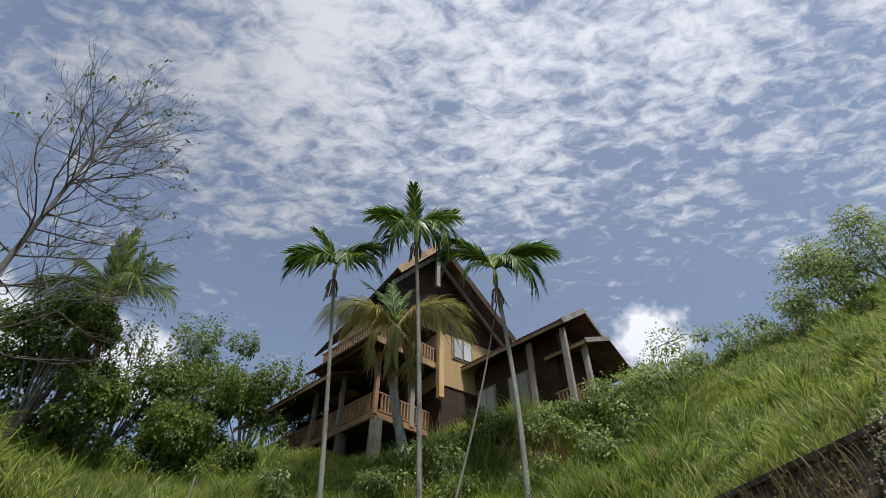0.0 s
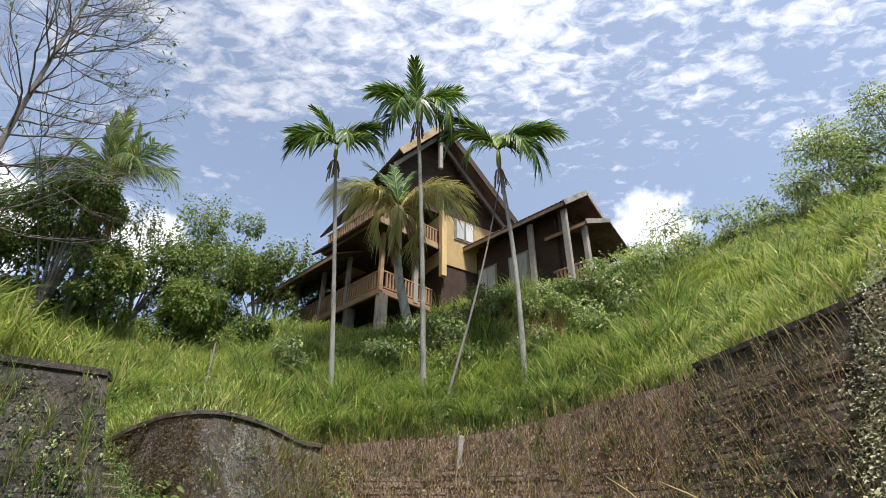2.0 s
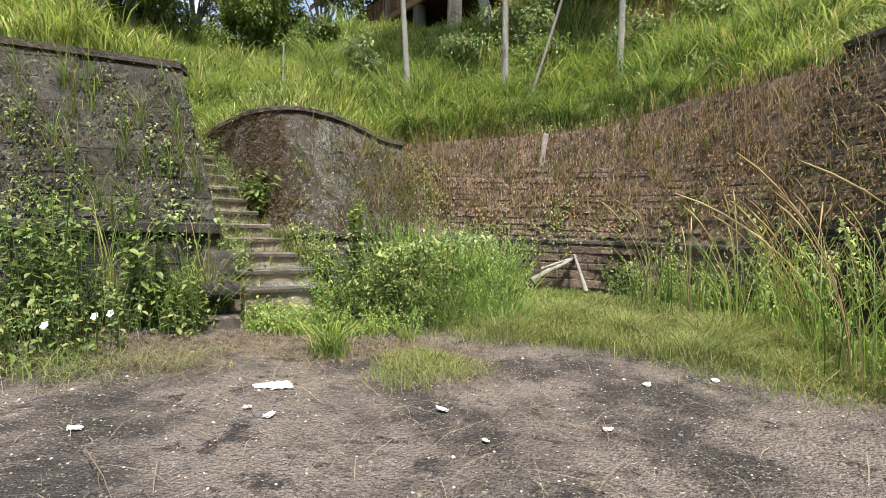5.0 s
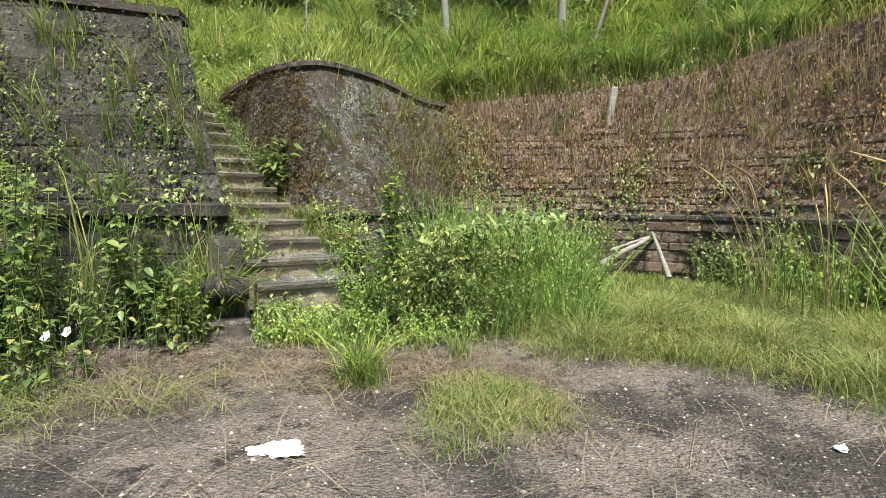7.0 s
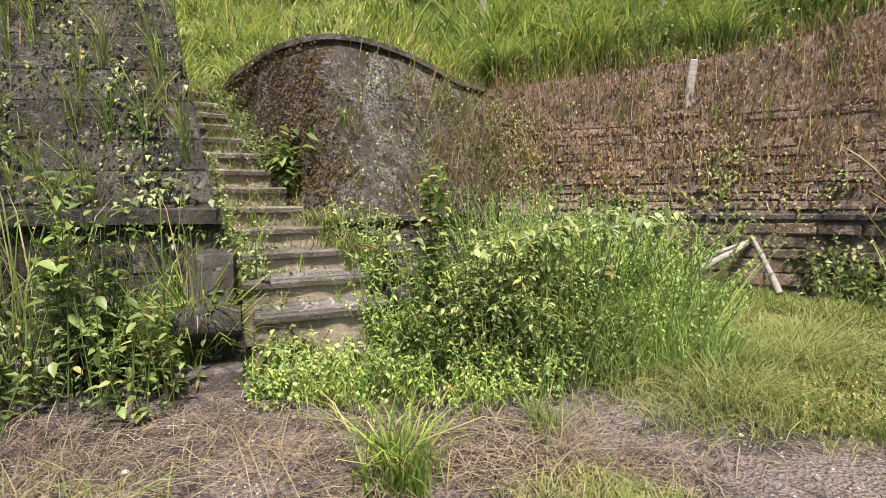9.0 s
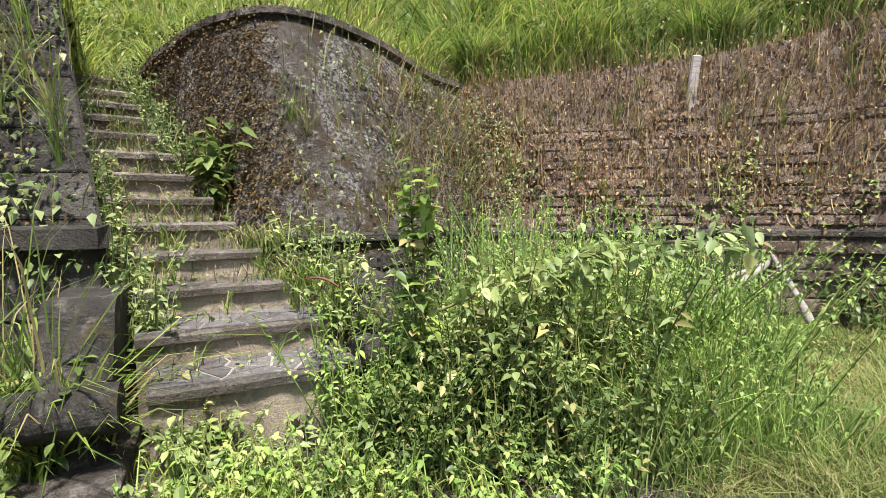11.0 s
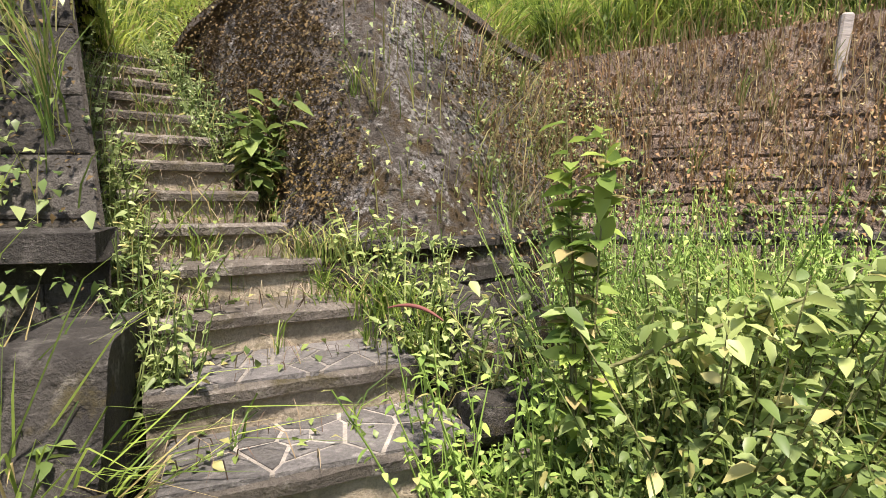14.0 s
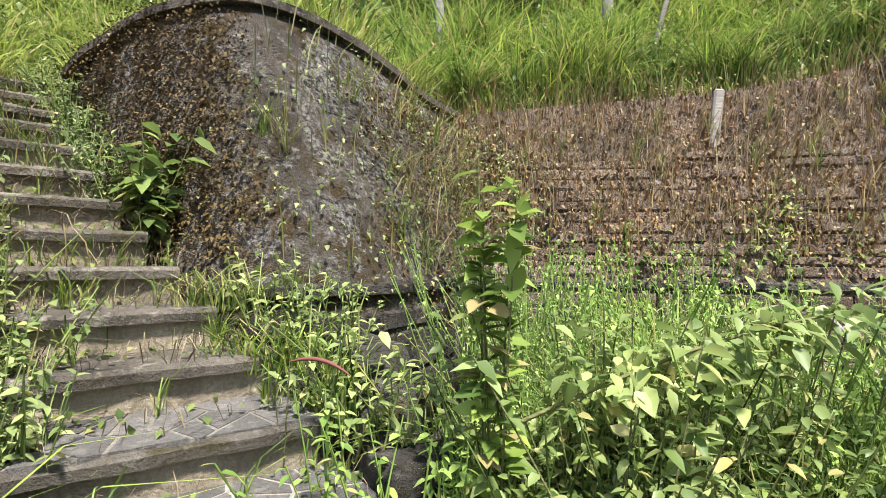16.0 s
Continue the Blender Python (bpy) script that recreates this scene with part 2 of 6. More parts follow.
def smooth_line(points, step=0.15):
    """A curve through points of any dimension (Catmull-Rom), evenly sampled."""
    p = np.array(points, float)
    p = np.vstack([2 * p[0] - p[1], p, 2 * p[-1] - p[-2]])
    out = []
    for i in range(1, len(p) - 2):
        n = max(2, int(np.linalg.norm((p[i + 1] - p[i])[:2]) / step))
        for t in np.arange(n) / n:
            out.append(0.5 * (2 * p[i] + (p[i + 1] - p[i - 1]) * t + (2 * p[i - 1] - 5 * p[i] + 4 * p[i + 1] - p[i + 2]) * t * t + (3 * p[i] - p[i - 1] - 3 * p[i + 1] + p[i + 2]) * t ** 3))
    out.append(p[-2])
    return np.array(out)


def polyline(points, step=0.2):
    p = np.array(points, float)
    out = []
    for a, b in zip(p, p[1:]):
        n = max(1, int(np.linalg.norm((b - a)[:2]) / step))
        out += [a + (b - a) * t for t in np.arange(n) / n]
    return np.array(out + [p[-1]])


BATTER = 0.40


class Face:
    """The battered face of a wall: its line on the plan at the ledge, and its top line with heights; the court lies on the right-hand side."""
    def __init__(self, line, top, ledge):
        self.p, self.ledge = np.asarray(line, float)[:, :2], ledge
        seg = np.linalg.norm(np.diff(self.p, axis=0), axis=1)
        self.s = np.concatenate([[0], np.cumsum(seg)])
        top = np.asarray(top, float)
        q = np.linspace(0, len(top) - 1, len(self.p))
        self.t = np.stack([np.interp(q, np.arange(len(top)), top[:, i]) for i in range(3)], 1)
        d = np.gradient(self.p, axis=0)
        d /= np.linalg.norm(d, axis=1)[:, None]
        self.inward = np.stack([-d[:, 1], d[:, 0]], 1)      # away from the court

    def lerp(self, s, a):
        return np.array([np.interp(s, self.s, a[:, i]) for i in range(a.shape[1])])

    def at(self, s, z, proud=0.0):
        """A point of the face at s metres along the line and height z."""
        p, t, n = self.lerp(s, self.p), self.lerp(s, self.t), self.lerp(s, self.inward)
        k = max(0.0, (z - self.ledge) / (t[2] - self.ledge))
        q = p + (t[:2] - p) * k - n * proud
        return Vector((q[0], q[1], z))

    def top(self, s):
        return float(self.lerp(s, self.t)[2])

    def normal(self, s):
        n = self.lerp(s, self.inward)
        return Vector((-n[0], -n[1], BATTER)).normalized()


def wall_body(face, thick=0.7, rows=10, rough=0.0, back=None):
    """The solid core of a battered wall, from below the ground to its top."""
    verts, faces, n = [], [], len(face.s)
    k = rows + 3
    for i, s in enumerate(face.s):
        zt = face.top(s)
        zs = [-0.3] + [face.ledge * 0.5] + list(np.linspace(face.ledge, zt, rows))
        for z in zs:
            q = face.at(s, z)
            if rough:
                q += face.normal(s) * rough * (noise.noise(Vector((q.x * 2.2, q.y * 2.2, q.z * 2.2))) + 0.5 * noise.noise(q * 6))
            verts.append(q)
        b = face.at(s, zt) + Vector((*(np.array(back) if back else face.lerp(s, face.inward) * thick), 0))
        verts.append(b), verts.append(Vector((b.x, b.y, -0.3)))
        k = len(zs) + 2
    for i in range(n - 1):
        for j in range(k):
            a, b = i * k + j, i * k + (j + 1) % k
            faces.append((a, a + k, b + k, b))
    bm = bmesh.new()
    vs = [bm.verts.new(v) for v in verts]
    for f in faces:
        bm.faces.new([vs[i] for i in f])
    bm.faces.new([vs[j] for j in range(k)])
    bm.faces.new([vs[(n - 1) * k + j] for j in range(k)][::-1])
    bmesh.ops.recalc_face_normals(bm, faces=bm.faces)
    return bm


def strip(face, s0, s1, zs, depth0, depth1, up, step=0.15, wobble=0.012):
    """A band along a face (a ledge or a cap): from depth0 behind to depth1 proud, up thick; zs gives its underside."""
    bm = bmesh.new()
    prev = None
    for s in np.linspace(s0, s1, max(2, int((s1 - s0) / step))):
        z = zs(s)
        w = wobble * noise.noise(Vector((s * 3, z, 0)))
        a, b = face.at(s, z, depth1 + w), face.at(s, z, -depth0)
        ring = [bm.verts.new(v) for v in (a, a + Vector((0, 0, up - 0.02)), face.at(s, z + up, depth1 - 0.02 + w), face.at(s, z + up, -depth0), b)]
        if prev:
            for i in range(5):
                bm.faces.new((prev[i], prev[(i + 1) % 5], ring[(i + 1) % 5], ring[i]))
        else:
            bm.faces.new(ring)
        prev = ring
    bm.faces.new(prev[::-1])
    bmesh.ops.recalc_face_normals(bm, faces=bm.faces)
    return bm


# ---------------------------------------------------------------- the walls of the court (line at the ledge's height, then the top line)
LEFT = Face(polyline([(-13.0, 4.1), (-7.6, 6.2), (-4.3, 7.42)]), polyline([(-13.6, 5.2, 4.05), (-7.7, 7.42, 3.84), (-5.5, 8.28, 3.70)]), 1.16)
MOUND = Face(smooth_line([(-6.4, 10.45), (-5.4, 9.5), (-4.6, 8.98), (-4.1, 8.74), (-3.6, 8.72), (-3.1, 9.02), (-2.76, 9.7), (-2.5, 10.5), (-2.3, 11.3)]),
             smooth_line([(-6.9, 10.9, 2.81), (-6.15, 10.1, 2.99), (-5.5, 9.8, 3.19), (-4.9, 9.62, 3.31), (-4.25, 9.6, 3.36), (-3.8, 10.0, 3.33), (-3.4, 10.6, 3.23), (-3.06, 11.2, 3.08), (-2.75, 12.0, 3.11)]), 1.16)
BACK = Face(polyline([(-2.9, 11.1), (0.3, 11.08), (1.6, 10.95), (2.7, 10.3), (3.75, 9.0)]), polyline([(-3.2, 12.1, 3.14), (0.3, 12.1, 3.38), (1.7, 12.0, 3.56), (3.3, 11.05, 3.92), (4.6, 9.45, 4.0)]), 1.06)
RIGHT = Face(polyline([(3.7, 9.1), (4.45, 5.6), (4.9, -6.0)]), polyline([(4.66, 9.4, 4.17), (5.5, 6.4, 4.2), (5.95, -6.0, 4.3)]), 1.45)

# ---------------------------------------------------------------- the lie of the land
RIM = [(-60, -12.0), (-13.7, 5.5), (-7.8, 7.7), (-5.75, 8.55), (-6.1, 9.1), (-6.9, 10.1), (-7.3, 10.9), (-7.15, 11.3), (-6.3, 10.35), (-5.6, 10.0), (-4.9, 9.82), (-4.25, 9.8),
       (-3.95, 10.15), (-3.55, 10.75), (-3.2, 11.4), (-2.95, 12.2), (0.3, 12.3), (1.75, 12.2), (3.45, 11.2), (4.85, 9.6), (5.7, 6.4), (6.2, -6.0), (6.2, -40)]
RIM_Z = [4.1, 4.0, 3.9, 3.66, 3.3, 2.9, 2.95, 2.8, 2.95, 3.17, 3.3, 3.35, 3.3, 3.2, 3.07, 3.12, 3.36, 3.55, 4.0, 4.1, 4.2, 4.3, 4.3]
RIM_K = [0.52, 0.52, 0.55, 0.56, 0.57, 0.57, 0.57, 0.57, 0.57, 0.58, 0.6, 0.62, 0.62, 0.64, 0.66, 0.72, 0.76, 0.78, 0.76, 0.70, 0.68, 0.66, 0.66]
RIM_A = np.array(RIM, float)


def land(x, y):
    """Height of the hillside behind the walls, and how far a place lies behind their rim (below 0: in the court)."""
    x, y = np.asarray(x, float), np.asarray(y, float)
    best, z, k = np.full(x.shape, 1e9), np.zeros(x.shape), np.zeros(x.shape)
    side = np.zeros(x.shape)
    for i in range(len(RIM) - 1):
        a, b = RIM_A[i], RIM_A[i + 1]
        d = b - a
        t = np.clip(((x - a[0]) * d[0] + (y - a[1]) * d[1]) / (d @ d), 0, 1)
        px, py = x - a[0] - t * d[0], y - a[1] - t * d[1]
        r = np.hypot(px, py)
        hit = r < best - 1e-9
        best = np.where(hit, r, best)
        z = np.where(hit, RIM_Z[i] + t * (RIM_Z[i + 1] - RIM_Z[i]), z)
        k = np.where(hit, RIM_K[i] + t * (RIM_K[i + 1] - RIM_K[i]), k)
    # inside test against the court's polygon, closed far in front
    poly = np.vstack([RIM_A, [[6.2, -90], [-60, -90]]])
    inside = np.zeros(x.shape, bool)
    for a, b in zip(poly, np.roll(poly, -1, axis=0)):
        c = ((a[1] > y) != (b[1] > y)) & (x < (b[0] - a[0]) * (y - a[1]) / (b[1] - a[1] + 1e-12) + a[0])
        inside ^= c
    d = np.where(inside, -best, best)
    rise = k * np.maximum(d, 0)
    h = z + rise + 0.10 * np.sin(x * 1.3 + y * 0.7) * np.clip(d, 0, 1) + 0.07 * np.sin(x * 2.9 - y * 2.1) * np.clip(d, 0, 1)
    h = h + 1.5 * np.exp(-((x - 1.8) / 3.2) ** 2 - ((y - 18.0) / 2.3) ** 2)
    cap = 9.9 + 0.30 * np.maximum(0, x - 1.0) + 0.05 * (y - 19)
    cap = np.minimum(cap, 19)
    w = 1.2
    h = np.minimum(h, cap) - w * np.log1p(np.exp(-np.abs(h - cap) / w)) * 0.6
    return h, d


def hillside_mesh():
    xs = np.concatenate([np.arange(-120, -16, 4.0), np.arange(-16, 14, 0.25), np.arange(14, 120, 4.0)])
    ys = np.concatenate([np.arange(-40, 2, 2.0), np.arange(2, 26, 0.25), np.arange(26, 140, 4.0)])
    X, Y = np.meshgrid(xs, ys)
    h, d = land(X, Y)
    keep = d > 0.0
    nx = len(xs)
    quads = []
    ok = keep[:-1, :-1] & keep[1:, :-1] & keep[:-1, 1:] & keep[1:, 1:]
    j, i = np.nonzero(ok)
    a = j * nx + i
    quads = np.stack([a, a + 1, a + nx + 1, a + nx], 1)
    used = np.unique(quads)
    remap = np.full(nx * len(ys), -1)
    remap[used] = np.arange(len(used))
    v = np.stack([X.ravel(), Y.ravel(), h.ravel()], 1)[used]
    return mesh_np("hillside", v, remap[quads])


M_SOIL = weathered("hill_soil", (0.08, 0.09, 0.035), (0.04, 0.05, 0.02), (0.18, 0.2, 0.06), (0.09, 0.13, 0.03), relief=0.05, streak=False)

# ---------------------------------------------------------------- green things: blades, leaves, stems
RNG = np.random.default_rng(7)


def blades(base, height, width, lean, droop=0.5):
    """Grass blades: base (n,3), height (n), width (n), lean (n,2) sideways shift per height. Five triangles each."""
    n = len(base)
    ang = RNG.uniform(0, 2 * np.pi, n)
    side = np.stack([np.cos(ang), np.sin(ang), np.zeros(n)], 1)
    v = np.zeros((n, 7, 3), np.float32)
    for k, (t, w) in enumerate(((0, 0.8), (0.4, 1.0), (0.75, 0.7))):
        c = base + np.concatenate([lean * (height * t ** 1.9)[:, None], (height * (t - droop * 0.45 * t ** 3))[:, None]], 1)
        o = side * (width * w * 0.5)[:, None]
        v[:, 2 * k], v[:, 2 * k + 1] = c - o, c + o
    v[:, 6] = base + np.concatenate([lean * height[:, None], (height * (1 - droop * 0.55))[:, None]], 1)
    f = np.array([(0, 1, 3), (0, 3, 2), (2, 3, 5), (2, 5, 4), (4, 5, 6)])
    return v.reshape(-1, 3), (f[None] + 7 * np.arange(n)[:, None, None]).reshape(-1, 3)


def leaves(base, way, length, width, sag=0.25):
    """Pointed leaves folded along the midrib: base (n,3), way (n,3) unit. Four triangles each."""
    n = len(base)
    way = way / np.linalg.norm(way, axis=1)[:, None]
    side = np.cross(way, np.array([0, 0, 1.0]) + RNG.normal(0, 0.25, (n, 3)))
    side /= np.linalg.norm(side, axis=1)[:, None] + 1e-6
    up = np.cross(side, way)
    L, W = length[:, None], width[:, None]
    v = np.zeros((n, 5, 3), np.float32)
    v[:, 0] = base
    v[:, 1] = base + way * L * 0.42 - side * W * 0.5 + up * W * 0.12
    v[:, 2] = base + way * L * 0.48
    v[:, 3] = base + way * L * 0.42 + side * W * 0.5 + up * W * 0.12
    v[:, 4] = base + way * L * 0.95 - up * L * sag - np.array([0, 0, 1.0]) * L * sag * 0.6
    f = np.array([(0, 2, 1), (0, 3, 2), (1, 2, 4), (2, 3, 4)])
    return v.reshape(-1, 3), (f[None] + 5 * np.arange(n)[:, None, None]).reshape(-1, 3)


def fine_leaves(base, way, length, width, sag=0.22):
    """Oval leaves with a folded midrib, for plants near the path. Eight triangles each."""
    n = len(base)
    way = way * np.array([1, 1, 0.6])
    way = way / np.linalg.norm(way, axis=1)[:, None]
    side = np.cross(way, np.array([0, 0, 1.0]) + RNG.normal(0, 0.3, (n, 3)))
    side /= np.linalg.norm(side, axis=1)[:, None] + 1e-6
    up = np.cross(side, way)
    L, W, z = length[:, None], width[:, None], np.array([0, 0, 1.0])
    v = np.zeros((n, 8, 3), np.float32)
    v[:, 0] = base
    for k, t, wd in ((1, 0.28, 0.46), (4, 0.62, 0.40)):
        c = base + way * L * t - z * L * sag * t * t
        v[:, k], v[:, k + 1], v[:, k + 2] = c - side * W * wd + up * W * 0.14, c, c + side * W * wd + up * W * 0.14
    v[:, 7] = base + way * L - z * L * sag
    f = np.array([(0, 2, 1), (0, 3, 2), (1, 2, 5), (1, 5, 4), (2, 3, 6), (2, 6, 5), (4, 5, 7), (5, 6, 7)])
    return v.reshape(-1, 3), (f[None] + 8 * np.arange(n)[:, None, None]).reshape(-1, 3)


def tubes(lines, sides=4):
    """Stems: a list of (points (k,3), radii (k))."""
    V, F, o = [], [], 0
    for p, r in lines:
        p, r = np.asarray(p, float), np.asarray(r, float)
        d = np.gradient(p, axis=0)
        d /= np.linalg.norm(d, axis=1)[:, None] + 1e-9
        ref = np.where(np.abs(d[:, 2:3]) > 0.9, [[1.0, 0, 0]], [[0, 0, 1.0]])
        a = np.cross(d, ref)
        a /= np.linalg.norm(a, axis=1)[:, None] + 1e-9
        b = np.cross(d, a)
        k = len(p)
        t = np.arange(sides) * 2 * np.pi / sides
        ring = p[:, None] + r[:, None, None] * (np.cos(t)[None, :, None] * a[:, None] + np.sin(t)[None, :, None] * b[:, None])
        V.append(ring.reshape(-1, 3))
        i, j = np.meshgrid(np.arange(k - 1), np.arange(sides), indexing="ij")
        q0, q1 = o + i * sides + j, o + i * sides + (j + 1) % sides
        F.append(np.stack([q0, q1, q1 + sides, q0 + sides], -1).reshape(-1, 4))
        o += k * sides
    return np.vstack(V), np.vstack(F)


def joined(*vf):
    V, F, o = [], [], 0
    for v, f in vf:
        V.append(v), F.append(f + o)
        o += len(v)
    return np.vstack(V), np.vstack(F)


def green(name, vf, mat, parent=None, label="", smooth=False):
    return meshed(name, mesh_np(name, *vf), mat, parent, label, smooth)


def rand_dirs(n, up=0.0):
    d = RNG.normal(0, 1, (n, 3))
    d[:, 2] = d[:, 2] * 0.6 + up
    return d / np.linalg.norm(d, axis=1)[:, None]


def cloud(center, radius, n):
    """n places in an uneven ball, denser to the outside."""
    d = rand_dirs(n)
    r = RNG.uniform(0.25, 1.0, n) ** 0.5
    wob = 1 + 0.25 * np.sin(5 * d[:, 0] + 3 * d[:, 1]) + 0.15 * np.sin(9 * d[:, 2] + 4 * d[:, 0])
    return np.asarray(center) + d * (r * wob)[:, None] * np.asarray(radius), d


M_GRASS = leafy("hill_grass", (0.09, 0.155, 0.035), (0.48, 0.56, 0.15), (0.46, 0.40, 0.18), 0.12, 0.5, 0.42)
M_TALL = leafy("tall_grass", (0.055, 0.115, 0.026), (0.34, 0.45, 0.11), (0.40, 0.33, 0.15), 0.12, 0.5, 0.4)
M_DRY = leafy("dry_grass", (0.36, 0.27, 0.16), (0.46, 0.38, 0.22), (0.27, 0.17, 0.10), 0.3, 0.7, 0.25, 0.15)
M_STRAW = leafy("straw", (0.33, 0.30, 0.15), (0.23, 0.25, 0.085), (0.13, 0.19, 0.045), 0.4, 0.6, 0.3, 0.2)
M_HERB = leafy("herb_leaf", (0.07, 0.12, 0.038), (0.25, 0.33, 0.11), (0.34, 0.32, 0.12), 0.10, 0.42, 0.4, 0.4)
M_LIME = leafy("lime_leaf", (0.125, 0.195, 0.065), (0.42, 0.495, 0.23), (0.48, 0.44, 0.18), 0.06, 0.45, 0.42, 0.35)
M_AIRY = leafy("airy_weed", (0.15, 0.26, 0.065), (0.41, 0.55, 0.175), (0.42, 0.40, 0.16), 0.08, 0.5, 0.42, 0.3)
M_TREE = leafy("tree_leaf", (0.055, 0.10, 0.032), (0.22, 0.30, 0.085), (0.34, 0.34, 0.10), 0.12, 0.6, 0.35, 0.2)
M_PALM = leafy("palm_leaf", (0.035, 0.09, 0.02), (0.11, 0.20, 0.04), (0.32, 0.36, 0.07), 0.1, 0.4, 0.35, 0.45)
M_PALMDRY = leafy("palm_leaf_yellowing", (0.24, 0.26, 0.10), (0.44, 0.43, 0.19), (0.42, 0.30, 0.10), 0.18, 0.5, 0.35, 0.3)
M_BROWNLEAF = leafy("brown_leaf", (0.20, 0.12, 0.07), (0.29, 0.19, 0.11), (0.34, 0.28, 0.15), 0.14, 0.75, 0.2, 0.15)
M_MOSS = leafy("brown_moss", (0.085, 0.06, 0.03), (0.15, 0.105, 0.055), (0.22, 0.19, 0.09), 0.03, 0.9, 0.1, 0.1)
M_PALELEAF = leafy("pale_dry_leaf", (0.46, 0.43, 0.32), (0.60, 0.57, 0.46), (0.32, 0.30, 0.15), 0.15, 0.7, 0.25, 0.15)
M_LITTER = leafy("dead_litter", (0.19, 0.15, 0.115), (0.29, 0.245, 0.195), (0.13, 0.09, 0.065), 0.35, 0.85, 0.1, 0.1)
M_STEM = timber("green_stem", (0.16, 0.18, 0.06), (0.10, 0.09, 0.04))
M_BARK = timber("grey_bark", (0.24, 0.21, 0.19), (0.10, 0.09, 0.085), 0.85)
M_PALMBARK = weathered("palm_trunk", (0.34, 0.33, 0.29), (0.16, 0.15, 0.13), (0.48, 0.48, 0.44), (0.15, 0.16, 0.08), moss_lo=0.62, scale=3, relief=0.006)
M_BLEACHED = timber("bleached_wood", (0.32, 0.295, 0.26), (0.18, 0.16, 0.14), 0.8)

# ---------------------------------------------------------------- ground, hillside and walls
def court_material():
    m, n, l, b = material("court_ground", 0.93, 0, 0.25)
    co, _ = world_co(n, l)
    c = mixed(n, l, noise_fac(n, l, 0.75, 0.43, 0.55, 9, 0.62, co, 0.1), (0.075, 0.066, 0.062), (0.25, 0.212, 0.188))
    c = mixed(n, l, noise_fac(n, l, 2.3, 0.53, 0.60, 10, 0.78, co, 0.1), c, (0.06, 0.052, 0.05))
    c = mixed(n, l, noise_fac(n, l, 34, 0.60, 0.68, 4, 0.6, co), c, (0.42, 0.38, 0.34))
    c = mixed(n, l, noise_fac(n, l, 24, 0.6, 0.7, 5, 0.65, co), c, (0.045, 0.04, 0.04))
    c = mixed(n, l, 0.75, c, mixed(n, l, noise_fac(n, l, 85, 0.36, 0.64, 4, 0.7, co), (0.45, 0.44, 0.43), (1.5, 1.48, 1.45)), "MULTIPLY")
    v = n.new("ShaderNodeTexVoronoi")
    v.inputs["Scale"].default_value = 46
    l.new(co, v.inputs["Vector"])
    l.new(c, b.inputs["Base Color"])
    a = n.new("ShaderNodeMath")
    a.operation = "ADD"
    l.new(noise_fac(n, l, 14, 0.3, 0.75, 8, 0.68, co), a.inputs[0])
    l.new(v.outputs["Distance"], a.inputs[1])
    bump(n, l, b, a.outputs[0], 0.05)
    return m


M_COURT = court_material()
gx = np.concatenate([[-400, -120, -40, -16], np.arange(-9, 7.01, 0.2), [16, 40, 120, 400]])
gy = np.concatenate([[-400, -120, -40, -12], np.arange(-2, 11.01, 0.2), [30, 60, 150, 400]])
GX, GY = np.meshgrid(gx, gy)


def ground_z(x, y):
    return 0.03 * np.sin(x * 1.1 + 0.4) * np.sin(y * 1.3) + 0.014 * np.sin(x * 3.7 + y * 2.2)


gi, gj = np.meshgrid(np.arange(len(gy) - 1), np.arange(len(gx) - 1), indexing="ij")
ga = (gi * len(gx) + gj).ravel()
ground = meshed("ground", mesh_np("ground", np.stack([GX.ravel(), GY.ravel(), ground_z(GX, GY).ravel()], 1), np.stack([ga, ga + 1, ga + len(gx) + 1, ga + len(gx)], 1)), M_COURT, smooth=True)
tagged(ground, "bare dark stony ground of the court", "ground", kind="structure")
hillside = meshed("hillside", hillside_mesh(), M_SOIL, smooth=True)
tagged(hillside, "steep hillside under green grass", "ground", kind="structure")

wall_left = part("wall_left", wall_body(LEFT, 1.5, back=(-1.1, 0.9)), M_JOINT)
wall_mound = part("wall_corner", wall_body(MOUND, 0.35, 18, 0.018), M_RENDER, smooth=True)
wall_back = part("wall_back", wall_body(BACK, 0.6, 10, 0.012), M_REDWALL)
wall_right = part("wall_right", wall_body(RIGHT, 0.6), M_JOINT)
tagged(wall_left, "dark weathered retaining wall of stone blocks", "wall", kind="structure")
tagged(wall_mound, "rounded retaining wall of mossy grey render", "wall", kind="structure")
tagged(wall_back, "brown retaining wall under dry hanging weeds", "wall", kind="structure")
tagged(wall_right, "dark retaining wall of thin stone courses", "wall", kind="structure")
for face, wall, s0, cap_up in ((LEFT, wall_left, 0, 0.12), (MOUND, wall_mound, 0, 0.09), (RIGHT, wall_right, 0, 0.11)):
    s1 = face.s[-1]
    part("cap", strip(face, s0, s1, face.top, 0.4, 0.07, cap_up, 0.12, 0.02), M_CAP, wall)
for face, wall, s0, s1, lz in ((LEFT, wall_left, 0, LEFT.s[-1], 1.16), (MOUND, wall_mound, 2.0, MOUND.s[-1], 1.12), (BACK, wall_back, 0, 7.2, 1.07), (RIGHT, wall_right, 0, 9, 1.38)):
    part("ledge", strip(face, s0, s1, lambda s: lz, 0.1, 0.10 if face is LEFT else 0.05, 0.14 if face is LEFT else 0.075, 0.2, 0.02), M_STONE, wall)


